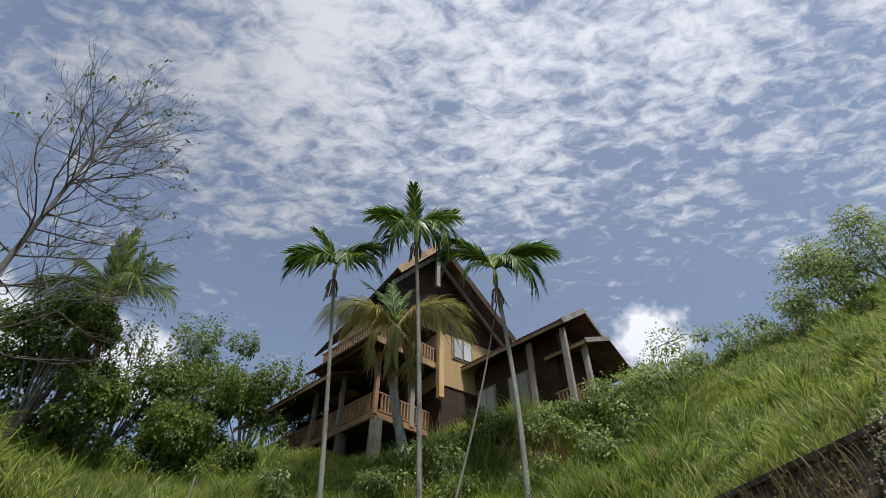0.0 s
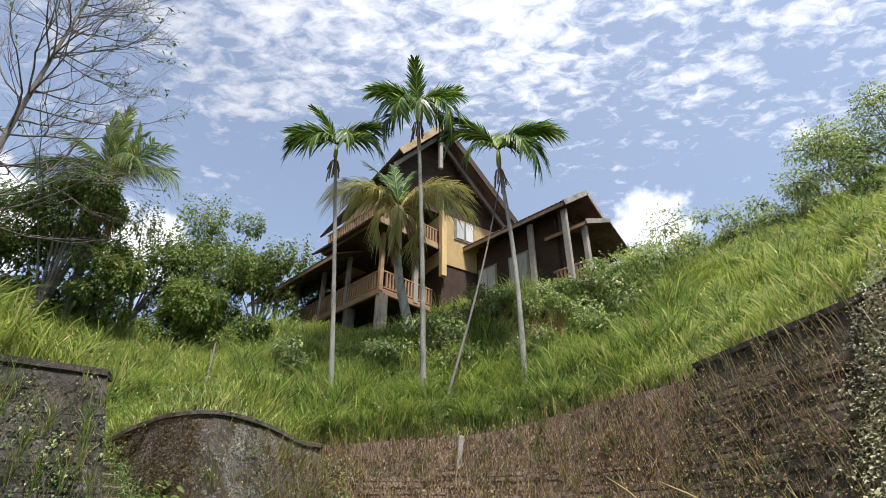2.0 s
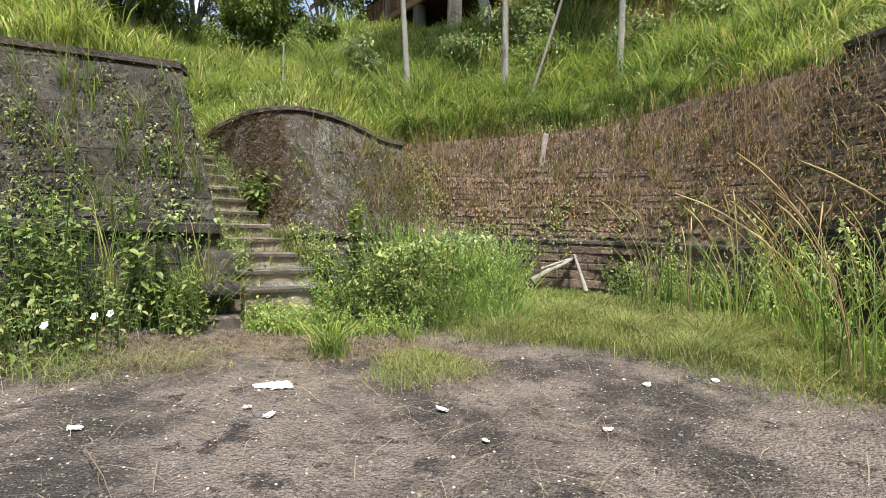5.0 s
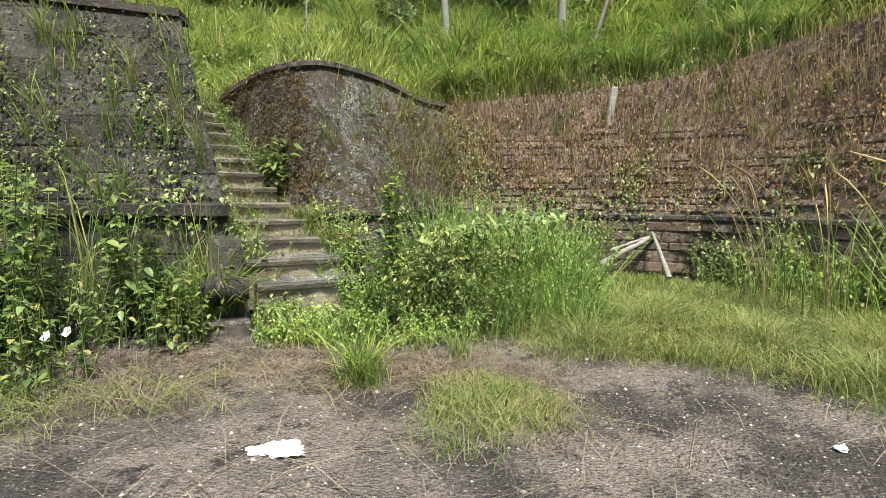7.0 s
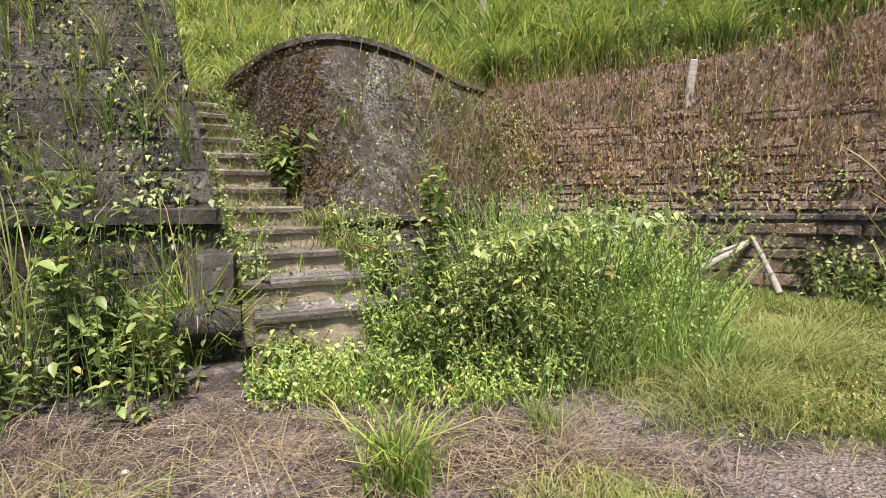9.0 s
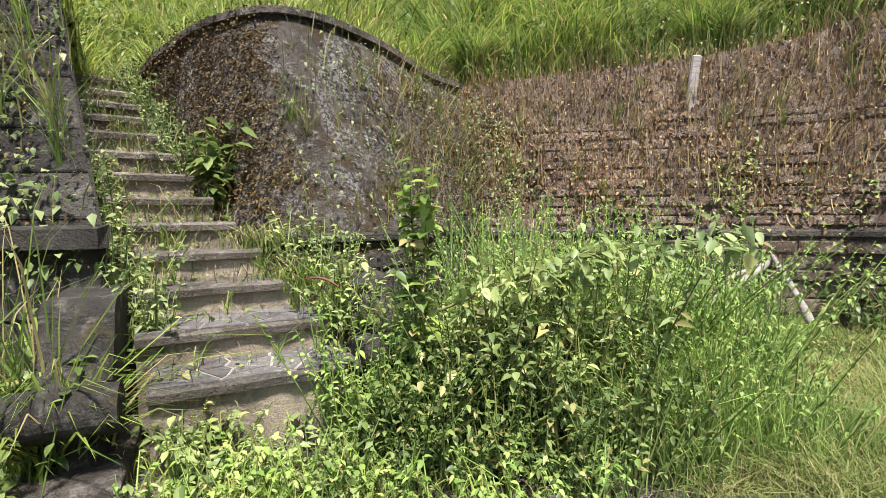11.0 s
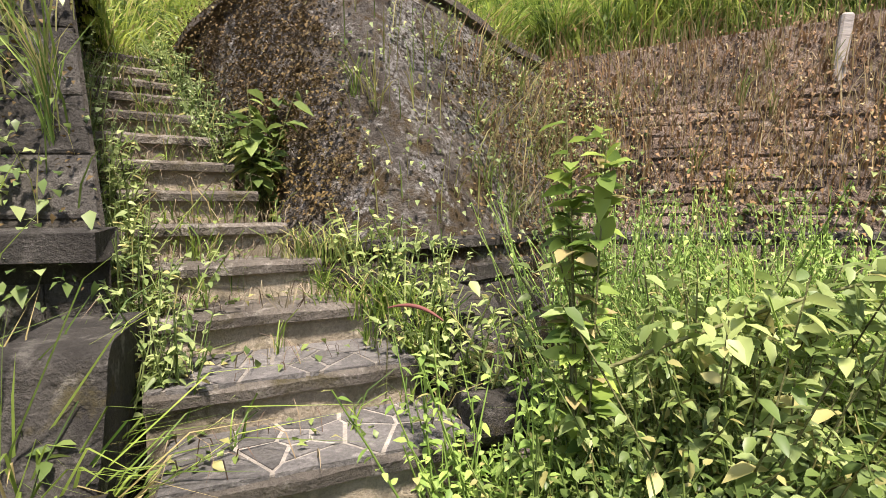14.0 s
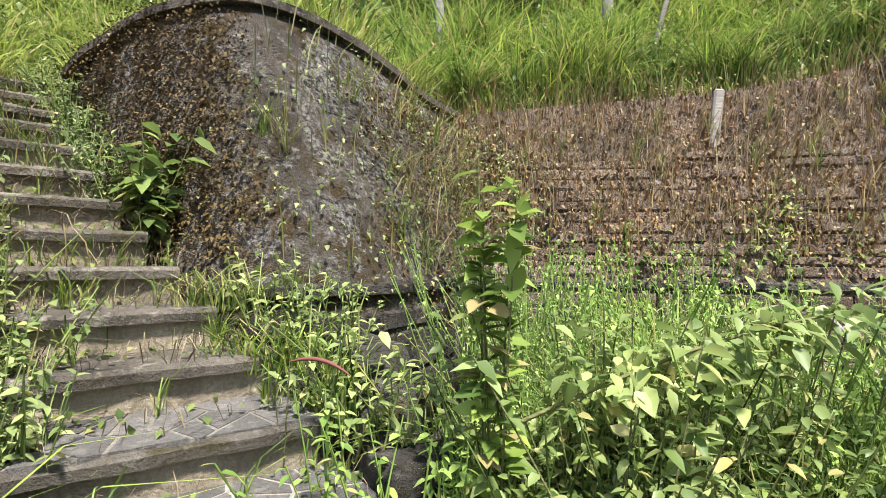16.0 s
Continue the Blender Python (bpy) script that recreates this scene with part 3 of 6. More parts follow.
def block_mesh(face, s0, s1, z0, z1, proud):
    """One stone on a battered face, with bevelled rim and an uneven front."""
    c = face.at((s0 + s1) / 2, (z0 + z1) / 2)
    bm = bmesh.new()
    e = min(0.018, (z1 - z0) * 0.2)
    back = [bm.verts.new(face.at(s, z, -0.01) - c) for s, z in ((s0, z0), (s1, z0), (s1, z1), (s0, z1))]
    mid = [bm.verts.new(face.at(s, z, proud * 0.6) - c) for s, z in ((s0, z0), (s1, z0), (s1, z1), (s0, z1))]
    fr = [bm.verts.new(face.at(s, z, proud + random.uniform(-0.008, 0.01)) - c) for s, z in ((s0 + e, z0 + e), (s1 - e, z0 + e), (s1 - e, z1 - e), (s0 + e, z1 - e))]
    for a, b in ((back, mid), (mid, fr)):
        for i in range(4):
            bm.faces.new((a[i], a[(i + 1) % 4], b[(i + 1) % 4], b[i]))
    bm.faces.new(fr)
    bmesh.ops.recalc_face_normals(bm, faces=bm.faces)
    me = bpy.data.meshes.new("stone_block")
    bm.to_mesh(me)
    bm.free()
    return me, c


def lay_blocks(face, wall, mat, s0, s1, zfrom, zto, course, length, joint, proud, name="stone_block", miss=0.0, limit=290):
    z, row, made = zfrom, 0, 0
    while z < zto - 0.06 and made < limit:
        h = course * random.uniform(0.85, 1.15)
        s = s0 - random.uniform(0, length)
        while s < s1 and made < limit:
            w = length * random.uniform(0.6, 1.3)
            a, b = max(s, s0), min(s + w - joint, s1)
            zt = min(z + h - joint, zto, face.top((a + b) / 2) - 0.02)
            if b - a > 0.06 and zt - z > 0.05 and random.random() > miss:
                me, c = block_mesh(face, a, b, z, zt, proud * random.uniform(0.6, 1.3))
                ob = meshed(name, me, mat, wall)
                ob.location = c
                made += 1
            s += w
        z += h
        row += 1


# ---------------------------------------------------------------- the stairs
STEP_R = [(-2.75, 7.6), (-3.08, 7.87), (-3.45, 8.15), (-3.8, 8.35), (-4.13, 8.54), (-4.42, 8.68), (-4.68, 8.8), (-4.93, 8.97), (-5.22, 9.16), (-5.52, 9.38), (-5.87, 9.66), (-6.2, 9.92), (-6.5, 10.17)]
STEP_H, STEP_0 = 0.207, 0.47
stairs = thing("staircase", pose(-3.2, 7.4, 0), "old overgrown stone staircase with tan risers and slab treads", "stairs")


def step_frame(i):
    x, y = STEP_R[i]
    a = radians(37 + 1.0 * i)
    return Matrix.Translation((x + 3.2, y - 7.4, 0)) @ Matrix.Rotation(a, 4, "Z"), max(0.85, 1.12 - 0.03 * i), STEP_0 + STEP_H * i


def slab(m, w, d, z, th, over=0.04, seed=0):
    """A tread with a ragged nosing."""
    bm = bmesh.new()
    n = 12
    rows = []
    for k in range(n + 1):
        x = -w + w * k / n
        r = 0.022 * noise.noise(Vector((x * 5, seed * 3.1, 0))) + 0.012 * noise.noise(Vector((x * 14, seed, 4)))
        dz = 0.008 * noise.noise(Vector((x * 4, seed, 9)))
        rows.append([bm.verts.new(m @ Vector(p)) for p in ((x, -over - r, z - th), (x, -over - r - 0.008, z - 0.02 + dz), (x, -over - r + 0.015, z + dz), (x, d, z + dz), (x, d, z - th))])
    for a, b in zip(rows, rows[1:]):
        for i in range(5):
            bm.faces.new((a[i], a[(i + 1) % 5], b[(i + 1) % 5], b[i]))
    bm.faces.new(rows[0]), bm.faces.new(rows[-1][::-1])
    bmesh.ops.recalc_face_normals(bm, faces=bm.faces)
    return bm


for i in range(len(STEP_R)):
    m, w, z = step_frame(i)
    part("riser", boxed(-w, 0, z - STEP_H - 0.35, 0, 0.75, z - 0.065, m), M_RISER, stairs)
    tread = part("tread", slab(m, w, 0.62, z, 0.065, seed=i), M_TREAD, stairs)
    if i < 2:
        part("grout", boxed(-w + 0.02, -0.025, z - 0.03, -0.01, 0.45, z + 0.008, m), M_GROUT, tread, "pale grout between flagstones")
        # crazy paving: the cells round scattered seeds, each a stone of its own
        seeds = [(-w + 0.06 + (w - 0.1) * (k + random.uniform(0.1, 0.9)) / 9, random.uniform(-0.02, 0.4)) for k in range(9)] + [(-w + (w - 0.05) * random.random(), random.uniform(0.0, 0.4)) for k in range(7)]
        for q in seeds:
            cell = [(-w + 0.01, -0.03), (-0.01, -0.03), (-0.01, 0.45), (-w + 0.01, 0.45)]
            for o in seeds:
                if o is q:
                    continue
                dx, dy = o[0] - q[0], o[1] - q[1]
                dd = math.hypot(dx, dy) + 1e-6
                lim = dd / 2 - 0.009
                nxt = []
                for (ax, ay), (bx, by) in zip(cell, cell[1:] + cell[:1]):
                    fa, fb = ((ax - q[0]) * dx + (ay - q[1]) * dy) / dd - lim, ((bx - q[0]) * dx + (by - q[1]) * dy) / dd - lim
                    if fa <= 0:
                        nxt.append((ax, ay))
                    if (fa < 0) != (fb < 0):
                        nxt.append((ax + (bx - ax) * fa / (fa - fb), ay + (by - ay) * fa / (fa - fb)))
                cell = nxt
                if len(cell) < 3:
                    break
            if len(cell) < 3:
                continue
            bm = bmesh.new()
            lo = [bm.verts.new(m @ Vector((px, py, z - 0.01))) for px, py in cell]
            hi = [bm.verts.new(m @ Vector((px, py, z + 0.010 + random.uniform(0, 0.004)))) for px, py in cell]
            bm.faces.new(hi)
            for k in range(len(cell)):
                j = (k + 1) % len(cell)
                bm.faces.new((lo[k], lo[j], hi[j], hi[k]))
            bmesh.ops.recalc_face_normals(bm, faces=bm.faces)
            part("flagstone", bm, M_FLAG, tread)


def scroll_pier(name, m, w, label):
    """A stair pier: a block with a rounded shoulder, sweeping down to a rolled foot on a plinth."""
    pier = thing(name, m, label, "pier")
    prof = [(0.95, 0.93), (0.42, 0.93)] + [(0.42 - 0.12 * math.sin(t * math.pi / 16), 0.93 - 0.12 * (1 - math.cos(t * math.pi / 16))) for t in range(1, 9)] + [(0.2, 0.62), (0.11, 0.5), (0.1, 0.35), (0.95, 0.35)]
    bm = bmesh.new()
    a = [bm.verts.new((-w, y, z)) for y, z in prof]
    b = [bm.verts.new((0, y, z)) for y, z in prof]
    bm.faces.new(a), bm.faces.new(b[::-1])
    for i in range(len(prof)):
        bm.faces.new((a[i], a[(i + 1) % len(prof)], b[(i + 1) % len(prof)], b[i]))
    bmesh.ops.recalc_face_normals(bm, faces=bm.faces)
    part("body", bm, M_STONE, pier)
    bm = bmesh.new()
    bmesh.ops.create_cone(bm, segments=20, radius1=0.115, radius2=0.115, depth=w + 0.12, cap_ends=True, matrix=Matrix.Translation((-w / 2, -0.02, 0.475)) @ Matrix.Rotation(radians(90), 4, "Y"))
    part("roll", bm, M_STONE, pier)
    part("neck", boxed(-w + 0.04, 0.06, 0.16, -0.04, 0.9, 0.45, bevel=0.02), M_STONE, pier)
    part("plinth", boxed(-w - 0.08, -0.16, -0.1, 0.06, 0.9, 0.17, bevel=0.02), M_CAP, pier)
    return pier


scroll_pier("stair_pier", Matrix.Translation((-3.66, 6.7, 0)) @ Matrix.Rotation(radians(34), 4, "Z"), 0.32, "dark scrolled stone pier beside the bottom step")
scroll_pier("stair_pier", Matrix.Translation((-2.55, 7.9, 0)) @ Matrix.Rotation(radians(34), 4, "Z"), 0.28, "dark rounded stone pier half hidden in weeds")

# ---------------------------------------------------------------- the house on the hill
M_RAIL = timber("rail_wood", (0.40, 0.25, 0.15), (0.27, 0.16, 0.09))
M_DARKWOOD = timber("dark_board", (0.075, 0.045, 0.03), (0.035, 0.022, 0.016), 0.75)
M_BARGE = timber("barge_board", (0.46, 0.33, 0.20), (0.30, 0.2, 0.12))
M_GREYPOST = timber("grey_post", (0.36, 0.33, 0.30), (0.24, 0.21, 0.19))
M_YELLOW = weathered("ochre_wall", (0.62, 0.44, 0.22), (0.50, 0.35, 0.17), (0.68, 0.52, 0.30), (0.42, 0.30, 0.15), moss_lo=0.66, relief=0.003)
M_TILE = weathered("roof_tile", (0.16, 0.10, 0.08), (0.07, 0.045, 0.04), (0.22, 0.16, 0.13), (0.09, 0.08, 0.04), relief=0.01)
M_PILLAR = weathered("pillar_stone", (0.33, 0.31, 0.27), (0.14, 0.13, 0.11), (0.44, 0.42, 0.38), (0.16, 0.16, 0.07), scale=3, relief=0.02)
M_CURTAIN = weathered("pale_curtain", (0.55, 0.56, 0.55), (0.42, 0.43, 0.44), (0.62, 0.62, 0.6), (0.5, 0.5, 0.48), relief=0.002)
mg, gn, gl, gb = material("window_glass", 0.08, 0, 0.5)
gb.inputs["Base Color"].default_value = (0.16, 0.19, 0.22, 1)
M_GLASS = mg

HM = Matrix.Translation((-2.69, 19.0, 10.17)) @ Matrix.Rotation(radians(45), 4, "Z")
house = thing("house", HM, "large timber house with ochre walls, steep gable and verandas", "house")


def hpart(name, x0, y0, z0, x1, y1, z1, mat, parent=None, bevel=0.0, label="", m=None):
    return part(name, boxed(x0, y0, z0, x1, y1, z1, m, bevel), mat, parent or house, label)


def tiled_roof(name, a, b, c, d, thick, parent=None, rolls=0.22):
    """A roof plane with rolled tiles: eave from a to b, ridge from d to c."""
    a, b, c, d = (Vector(v) for v in (a, b, c, d))
    n = max(2, int((b - a).length / rolls) * 6)
    nrm = (b - a).cross(d - a).normalized()
    if nrm.z < 0:
        nrm = -nrm
    k = max(2, int((d - a).length / 0.4))
    bm = bmesh.new()
    rows = []
    for i in range(n + 1):
        u = i / n
        e, r = a.lerp(b, u), d.lerp(c, u)
        lift = 0.035 * abs(math.sin(i * math.pi / 6))
        rows.append([bm.verts.new(e.lerp(r, j / k) + nrm * (lift + thick)) for j in range(k + 1)] + [bm.verts.new(r), bm.verts.new(e)])
    for p, q in zip(rows, rows[1:]):
        for j in range(len(p)):
            jj = (j + 1) % len(p)
            bm.faces.new((p[j], p[jj], q[jj], q[j]))
    bm.faces.new(rows[0]), bm.faces.new(rows[-1][::-1])
    bmesh.ops.recalc_face_normals(bm, faces=bm.faces)
    return part(name, bm, M_TILE, parent or house)


def beam(name, a, b, w, h, mat, parent=None, label=""):
    """A straight timber from a to b, w wide and h high."""
    a, b = Vector(a), Vector(b)
    d = b - a
    q = d.to_track_quat("X", "Z").to_matrix().to_4x4()
    return part(name, boxed(0, -w / 2, -h / 2, d.length, w / 2, h / 2, Matrix.Translation(a) @ q, 0.006), mat, parent or house, label)


def railing(a, b, height=0.85, parent=None, mat=M_RAIL, gap=0.17):
    a, b = Vector(a), Vector(b)
    r = beam("handrail", a + Vector((0, 0, height)), b + Vector((0, 0, height)), 0.10, 0.07, mat)
    beam("bottom_rail", a + Vector((0, 0, 0.12)), b + Vector((0, 0, 0.12)), 0.07, 0.06, mat)
    n = int((b - a).length / gap)
    for i in range(1, n):
        p = a.lerp(b, i / n)
        part("baluster", boxed(p.x - 0.04, p.y - 0.04, p.z + 0.14, p.x + 0.04, p.y + 0.04, p.z + height - 0.03), mat, r)


# lower veranda
hpart("veranda_floor", 0.02, 0.02, -0.16, 5.2, 9.2, -0.02, M_DARKWOOD)
beam("floor_beam", (0, -0.05, -0.1), (0, 9.3, -0.1), 0.14, 0.26, M_RAIL)
beam("floor_beam", (0.08, 0, -0.1), (5.0, 0, -0.1), 0.14, 0.24, M_RAIL)
railing((0, 0.15, 0), (0, 9.1, 0))
railing((0.15, 0, 0), (4.6, 0, 0))
for y in (0.0, 2.4, 4.5, 6.9, 9.15):
    hpart("veranda_post", -0.09, y - 0.09, -0.1, 0.09, y + 0.09, 2.75 if y < 3 else 2.3, M_RAIL if y == 0 else M_GREYPOST, bevel=0.015)
for x in (1.9, 4.6):
    hpart("veranda_post", x - 0.12, -0.1, -0.1, x + 0.12, 0.12, 2.75, M_GREYPOST, bevel=0.015)
for y in (0.1, 2.4, 4.7, 6.9, 9.1):
    bm = bmesh.new()
    bmesh.ops.create_cone(bm, segments=14, radius1=0.3, radius2=0.26, depth=3.4, cap_ends=True, matrix=Matrix.Translation((0.2, y, -1.9)))
    for v in bm.verts:
        v.co += Vector((noise.noise(v.co * 3), noise.noise(v.co * 3 + Vector((5, 0, 0))), 0)) * 0.05
    part("stone_pillar", bm, M_PILLAR, house)
hpart("lower_wall", 1.9, 1.8, -2.8, 9.0, 9.2, 2.7, M_DARKWOOD)
tiled_roof("veranda_roof", (-1.2, 1.7, 1.8), (-1.2, 10.0, 1.8), (2.1, 10.0, 3.3), (2.1, 1.7, 3.3), 0.07)
beam("fascia", (-1.2, 1.7, 1.75), (-1.2, 10.0, 1.75), 0.04, 0.16, M_RAIL)
# upper deck and its rail
hpart("upper_deck", -0.75, -0.6, 2.62, 4.0, 3.6, 2.86, M_DARKWOOD)
beam("deck_fascia", (-0.78, -0.62, 2.78), (-0.78, 3.65, 2.78), 0.05, 0.3, M_BARGE)
beam("deck_fascia", (-0.78, -0.63, 2.78), (3.6, -0.63, 2.78), 0.05, 0.28, M_BARGE)
tiled_roof("deck_roof", (-1.25, -1.0, 2.45), (-1.25, 3.7, 2.45), (-0.7, 3.7, 2.85), (-0.7, -1.0, 2.85), 0.05)
railing((-0.6, -0.55, 2.86), (3.3, -0.55, 2.86), 0.8)
railing((-0.65, -0.5, 2.86), (-0.65, 3.5, 2.86), 0.8)
# the ochre storey and the gable over it
GM = Matrix.Translation((-1.7, -0.3, 0)) @ Matrix.Rotation(radians(-11), 4, "Z")
hpart("ochre_wall", 4.45, 0.35, 1.9, 7.7, 8.0, 4.55, M_YELLOW, m=GM)
hpart("ochre_wall", 2.0, 2.2, 2.86, 4.45, 8.0, 6.3, M_YELLOW, m=GM)
hpart("base_wall", 4.5, 0.4, -3.0, 7.65, 8.0, 1.9, M_DARKWOOD, m=GM)
win = hpart("window", 5.15, 0.30, 3.35, 6.35, 0.36, 4.5, M_BARGE, m=GM, label="ochre framed window with pale curtain")
for x0, x1 in ((5.22, 5.73), (5.77, 6.28)):
    part("pane", boxed(x0, 0.275, 3.42, x1, 0.295, 4.43, GM), M_GLASS, win)
    part("curtain", boxed(x0 + 0.05, 0.262, 3.45, x1 - 0.05, 0.27, 4.4, GM), M_CURTAIN, win)
hpart("corner_post", 4.35, 0.15, 1.2, 4.6, 0.4, 5.6, M_YELLOW, m=GM)


def gable_roof():
    apex, left, right = Vector((3.95, -0.55, 9.15)), Vector((1.6, -0.55, 6.4)), Vector((8.3, -0.55, 4.95))
    back = Vector((0, 9.5, 0))
    tl = tiled_roof("gable_roof", GM @ left, GM @ (left + back), GM @ (apex + back), GM @ apex, 0.08)
    tr = tiled_roof("gable_roof", GM @ right, GM @ (right + back), GM @ (apex + back), GM @ apex, 0.08)
    for end, mat in ((left, M_BARGE), (right, M_DARKWOOD)):
        beam("barge_board", GM @ (apex + Vector((0, -0.06, -0.05))), GM @ (end + Vector((0, -0.06, -0.05))), 0.06, 0.34, mat)
        beam("inner_barge", GM @ (apex + Vector((0, 0.5, -0.45))), GM @ (end + Vector((0, 0.5, -0.45))), 0.06, 0.2, M_GREYPOST)
    # boarding of the gable wall, set back under the roof
    a, l, r = apex + Vector((0, 1.0, -0.15)), left + Vector((0.3, 1.0, 0.1)), right + Vector((-0.3, 1.0, 0.1))
    z = 4.55
    while z < 8.9:
        t0, t1 = (a.z - z) / (a.z - l.z), (a.z - z) / (a.z - r.z)
        x0, x1 = max(a.x + (l.x - a.x) * min(t0, 1), 1.9), a.x + (r.x - a.x) * min(t1, 1)
        if x1 - x0 > 0.3:
            hpart("gable_board", x0, a.y - 0.02 * random.random(), z, x1, a.y + 0.06, z + 0.225, M_DARKWOOD, m=GM)
        z += 0.23
    hpart("king_post", 3.85, -0.35, 6.6, 4.05, -0.2, 8.95, M_GREYPOST, m=GM)


gable_roof()
# the side wing
tiled_roof("wing_roof", (3.95, -0.2, 2.98), (3.95, -6.6, 2.98), (6.0, -6.6, 4.5), (6.0, -0.2, 4.5), 0.07)
tiled_roof("wing_roof", (8.2, -6.6, 2.98), (8.2, -0.2, 2.98), (6.0, -0.2, 4.5), (6.0, -6.6, 4.5), 0.07)
beam("wing_fascia", (3.95, -0.2, 2.93), (3.95, -6.6, 2.93), 0.05, 0.16, M_BARGE)
beam("wing_barge", (3.9, -6.65, 2.95), (6.0, -6.65, 4.48), 0.06, 0.24, M_GREYPOST)
beam("wing_barge", (6.0, -6.65, 4.48), (8.3, -6.65, 2.95), 0.06, 0.24, M_GREYPOST)
z = -2.4
while z < 3.0:
    hpart("wing_board", 4.72, -5.6, z, 4.9, -0.3, z + 0.195, M_DARKWOOD)
    z += 0.2
hpart("wing_wall", 4.9, -5.7, -2.6, 8.0, -0.2, 3.3, M_DARKWOOD)
for y0 in (-4.2, -2.4):
    w = hpart("wing_window", 4.66, y0, 0.4, 4.74, y0 + 1.1, 2.0, M_GREYPOST, label="grey framed shuttered window")
    part("pane", boxed(4.64, y0 + 0.1, 0.5, 4.665, y0 + 0.52, 1.9), M_CURTAIN, w)
    part("pane", boxed(4.64, y0 + 0.58, 0.5, 4.665, y0 + 1.0, 1.9), M_CURTAIN, w)
for y in (-4.7, -6.4):
    hpart("wing_post", 4.15, y - 0.13, -2.4, 4.3, y + 0.13, 2.85, M_GREYPOST, bevel=0.02)
hpart("porch_floor", 4.1, -7.0, -0.6, 8.0, -5.6, -0.45, M_DARKWOOD)
tiled_roof("porch_roof", (4.5, -5.2, 2.05), (4.5, -7.15, 2.05), (6.6, -7.15, 3.05), (6.6, -5.2, 3.05), 0.06)
tiled_roof("porch_roof", (8.4, -7.15, 2.05), (8.4, -5.2, 2.05), (6.6, -5.2, 3.05), (6.6, -7.15, 3.05), 0.06)
beam("porch_fascia", (4.5, -5.2, 2.02), (4.5, -7.15, 2.02), 0.05, 0.14, M_RAIL)
beam("porch_barge", (4.45, -7.2, 2.05), (6.6, -7.2, 3.05), 0.05, 0.2, M_GREYPOST)
for y in (-6.9,):
    hpart("porch_post", 4.7, y - 0.1, -2.2, 4.9, y + 0.1, 2.1, M_GREYPOST, bevel=0.015)
railing((4.6, -5.4, -0.45), (4.6, -6.95, -0.45), 0.9)

# ---------------------------------------------------------------- palms
def frond_mesh(length, leaflet, arch, up, count, spread, droop, width):
    """A palm frond along +x: an arched midrib with two rows of leaflets."""
    t = np.linspace(0, 1, 14)
    ang = up - arch * t
    px = np.concatenate([[0], np.cumsum(np.cos((ang[1:] + ang[:-1]) / 2))]) * length / 13
    pz = np.concatenate([[0], np.cumsum(np.sin((ang[1:] + ang[:-1]) / 2))]) * length / 13
    rib = np.stack([px, np.zeros(14), pz], 1)
    u = np.linspace(0.14, 0.99, count)
    b = np.stack([np.interp(u, t, px), np.zeros(count), np.interp(u, t, pz)], 1)
    a = np.interp(u, t, ang)
    V, F = [], []
    for sgn in (-1, 1):
        ll = leaflet * (0.55 + 0.75 * np.sin(np.pi * np.clip(u * 0.85 + 0.1, 0, 1))) * RNG.uniform(0.7, 1.12, count)
        hang = droop * RNG.uniform(0.5, 1.5, count)
        sp = spread * RNG.uniform(0.85, 1.15, count) * (1.05 - 0.55 * u)
        way = np.stack([np.cos(a) * np.cos(sp), sgn * np.sin(sp), np.sin(a) * np.cos(sp) + RNG.normal(0, 0.08, count) + 0.12], 1)
        way /= np.linalg.norm(way, axis=1)[:, None]
        nrm = np.stack([-np.sin(a), np.zeros(count), np.cos(a)], 1)
        sd = np.cross(way, nrm)
        sd /= np.linalg.norm(sd, axis=1)[:, None]
        v = np.zeros((count, 7, 3))
        for k, (q, w) in enumerate(((0, 0.5), (0.4, 1.0), (0.75, 0.7))):
            c = b + way * (ll * q)[:, None] - np.array([0, 0, 1.0]) * (ll * hang * q * q)[:, None]
            v[:, 2 * k], v[:, 2 * k + 1] = c - sd * width * w / 2, c + sd * width * w / 2
        v[:, 6] = b + way * ll[:, None] - np.array([0, 0, 1.0]) * (ll * hang)[:, None]
        f = np.array([(0, 1, 3), (0, 3, 2), (2, 3, 5), (2, 5, 4), (4, 5, 6)])
        V.append(v.reshape(-1, 3)), F.append((f[None] + 7 * np.arange(count)[:, None, None]).reshape(-1, 3))
    rv, rf = tubes([(rib, np.linspace(0.028, 0.006, 14) * length / 1.6)], 4)
    rf = np.vstack([rf[:, [0, 1, 2]], rf[:, [0, 2, 3]]])
    v, f = joined((V[0], F[0]), (V[1], F[1]), (rv, rf))
    return mesh_np("frond", v, f)


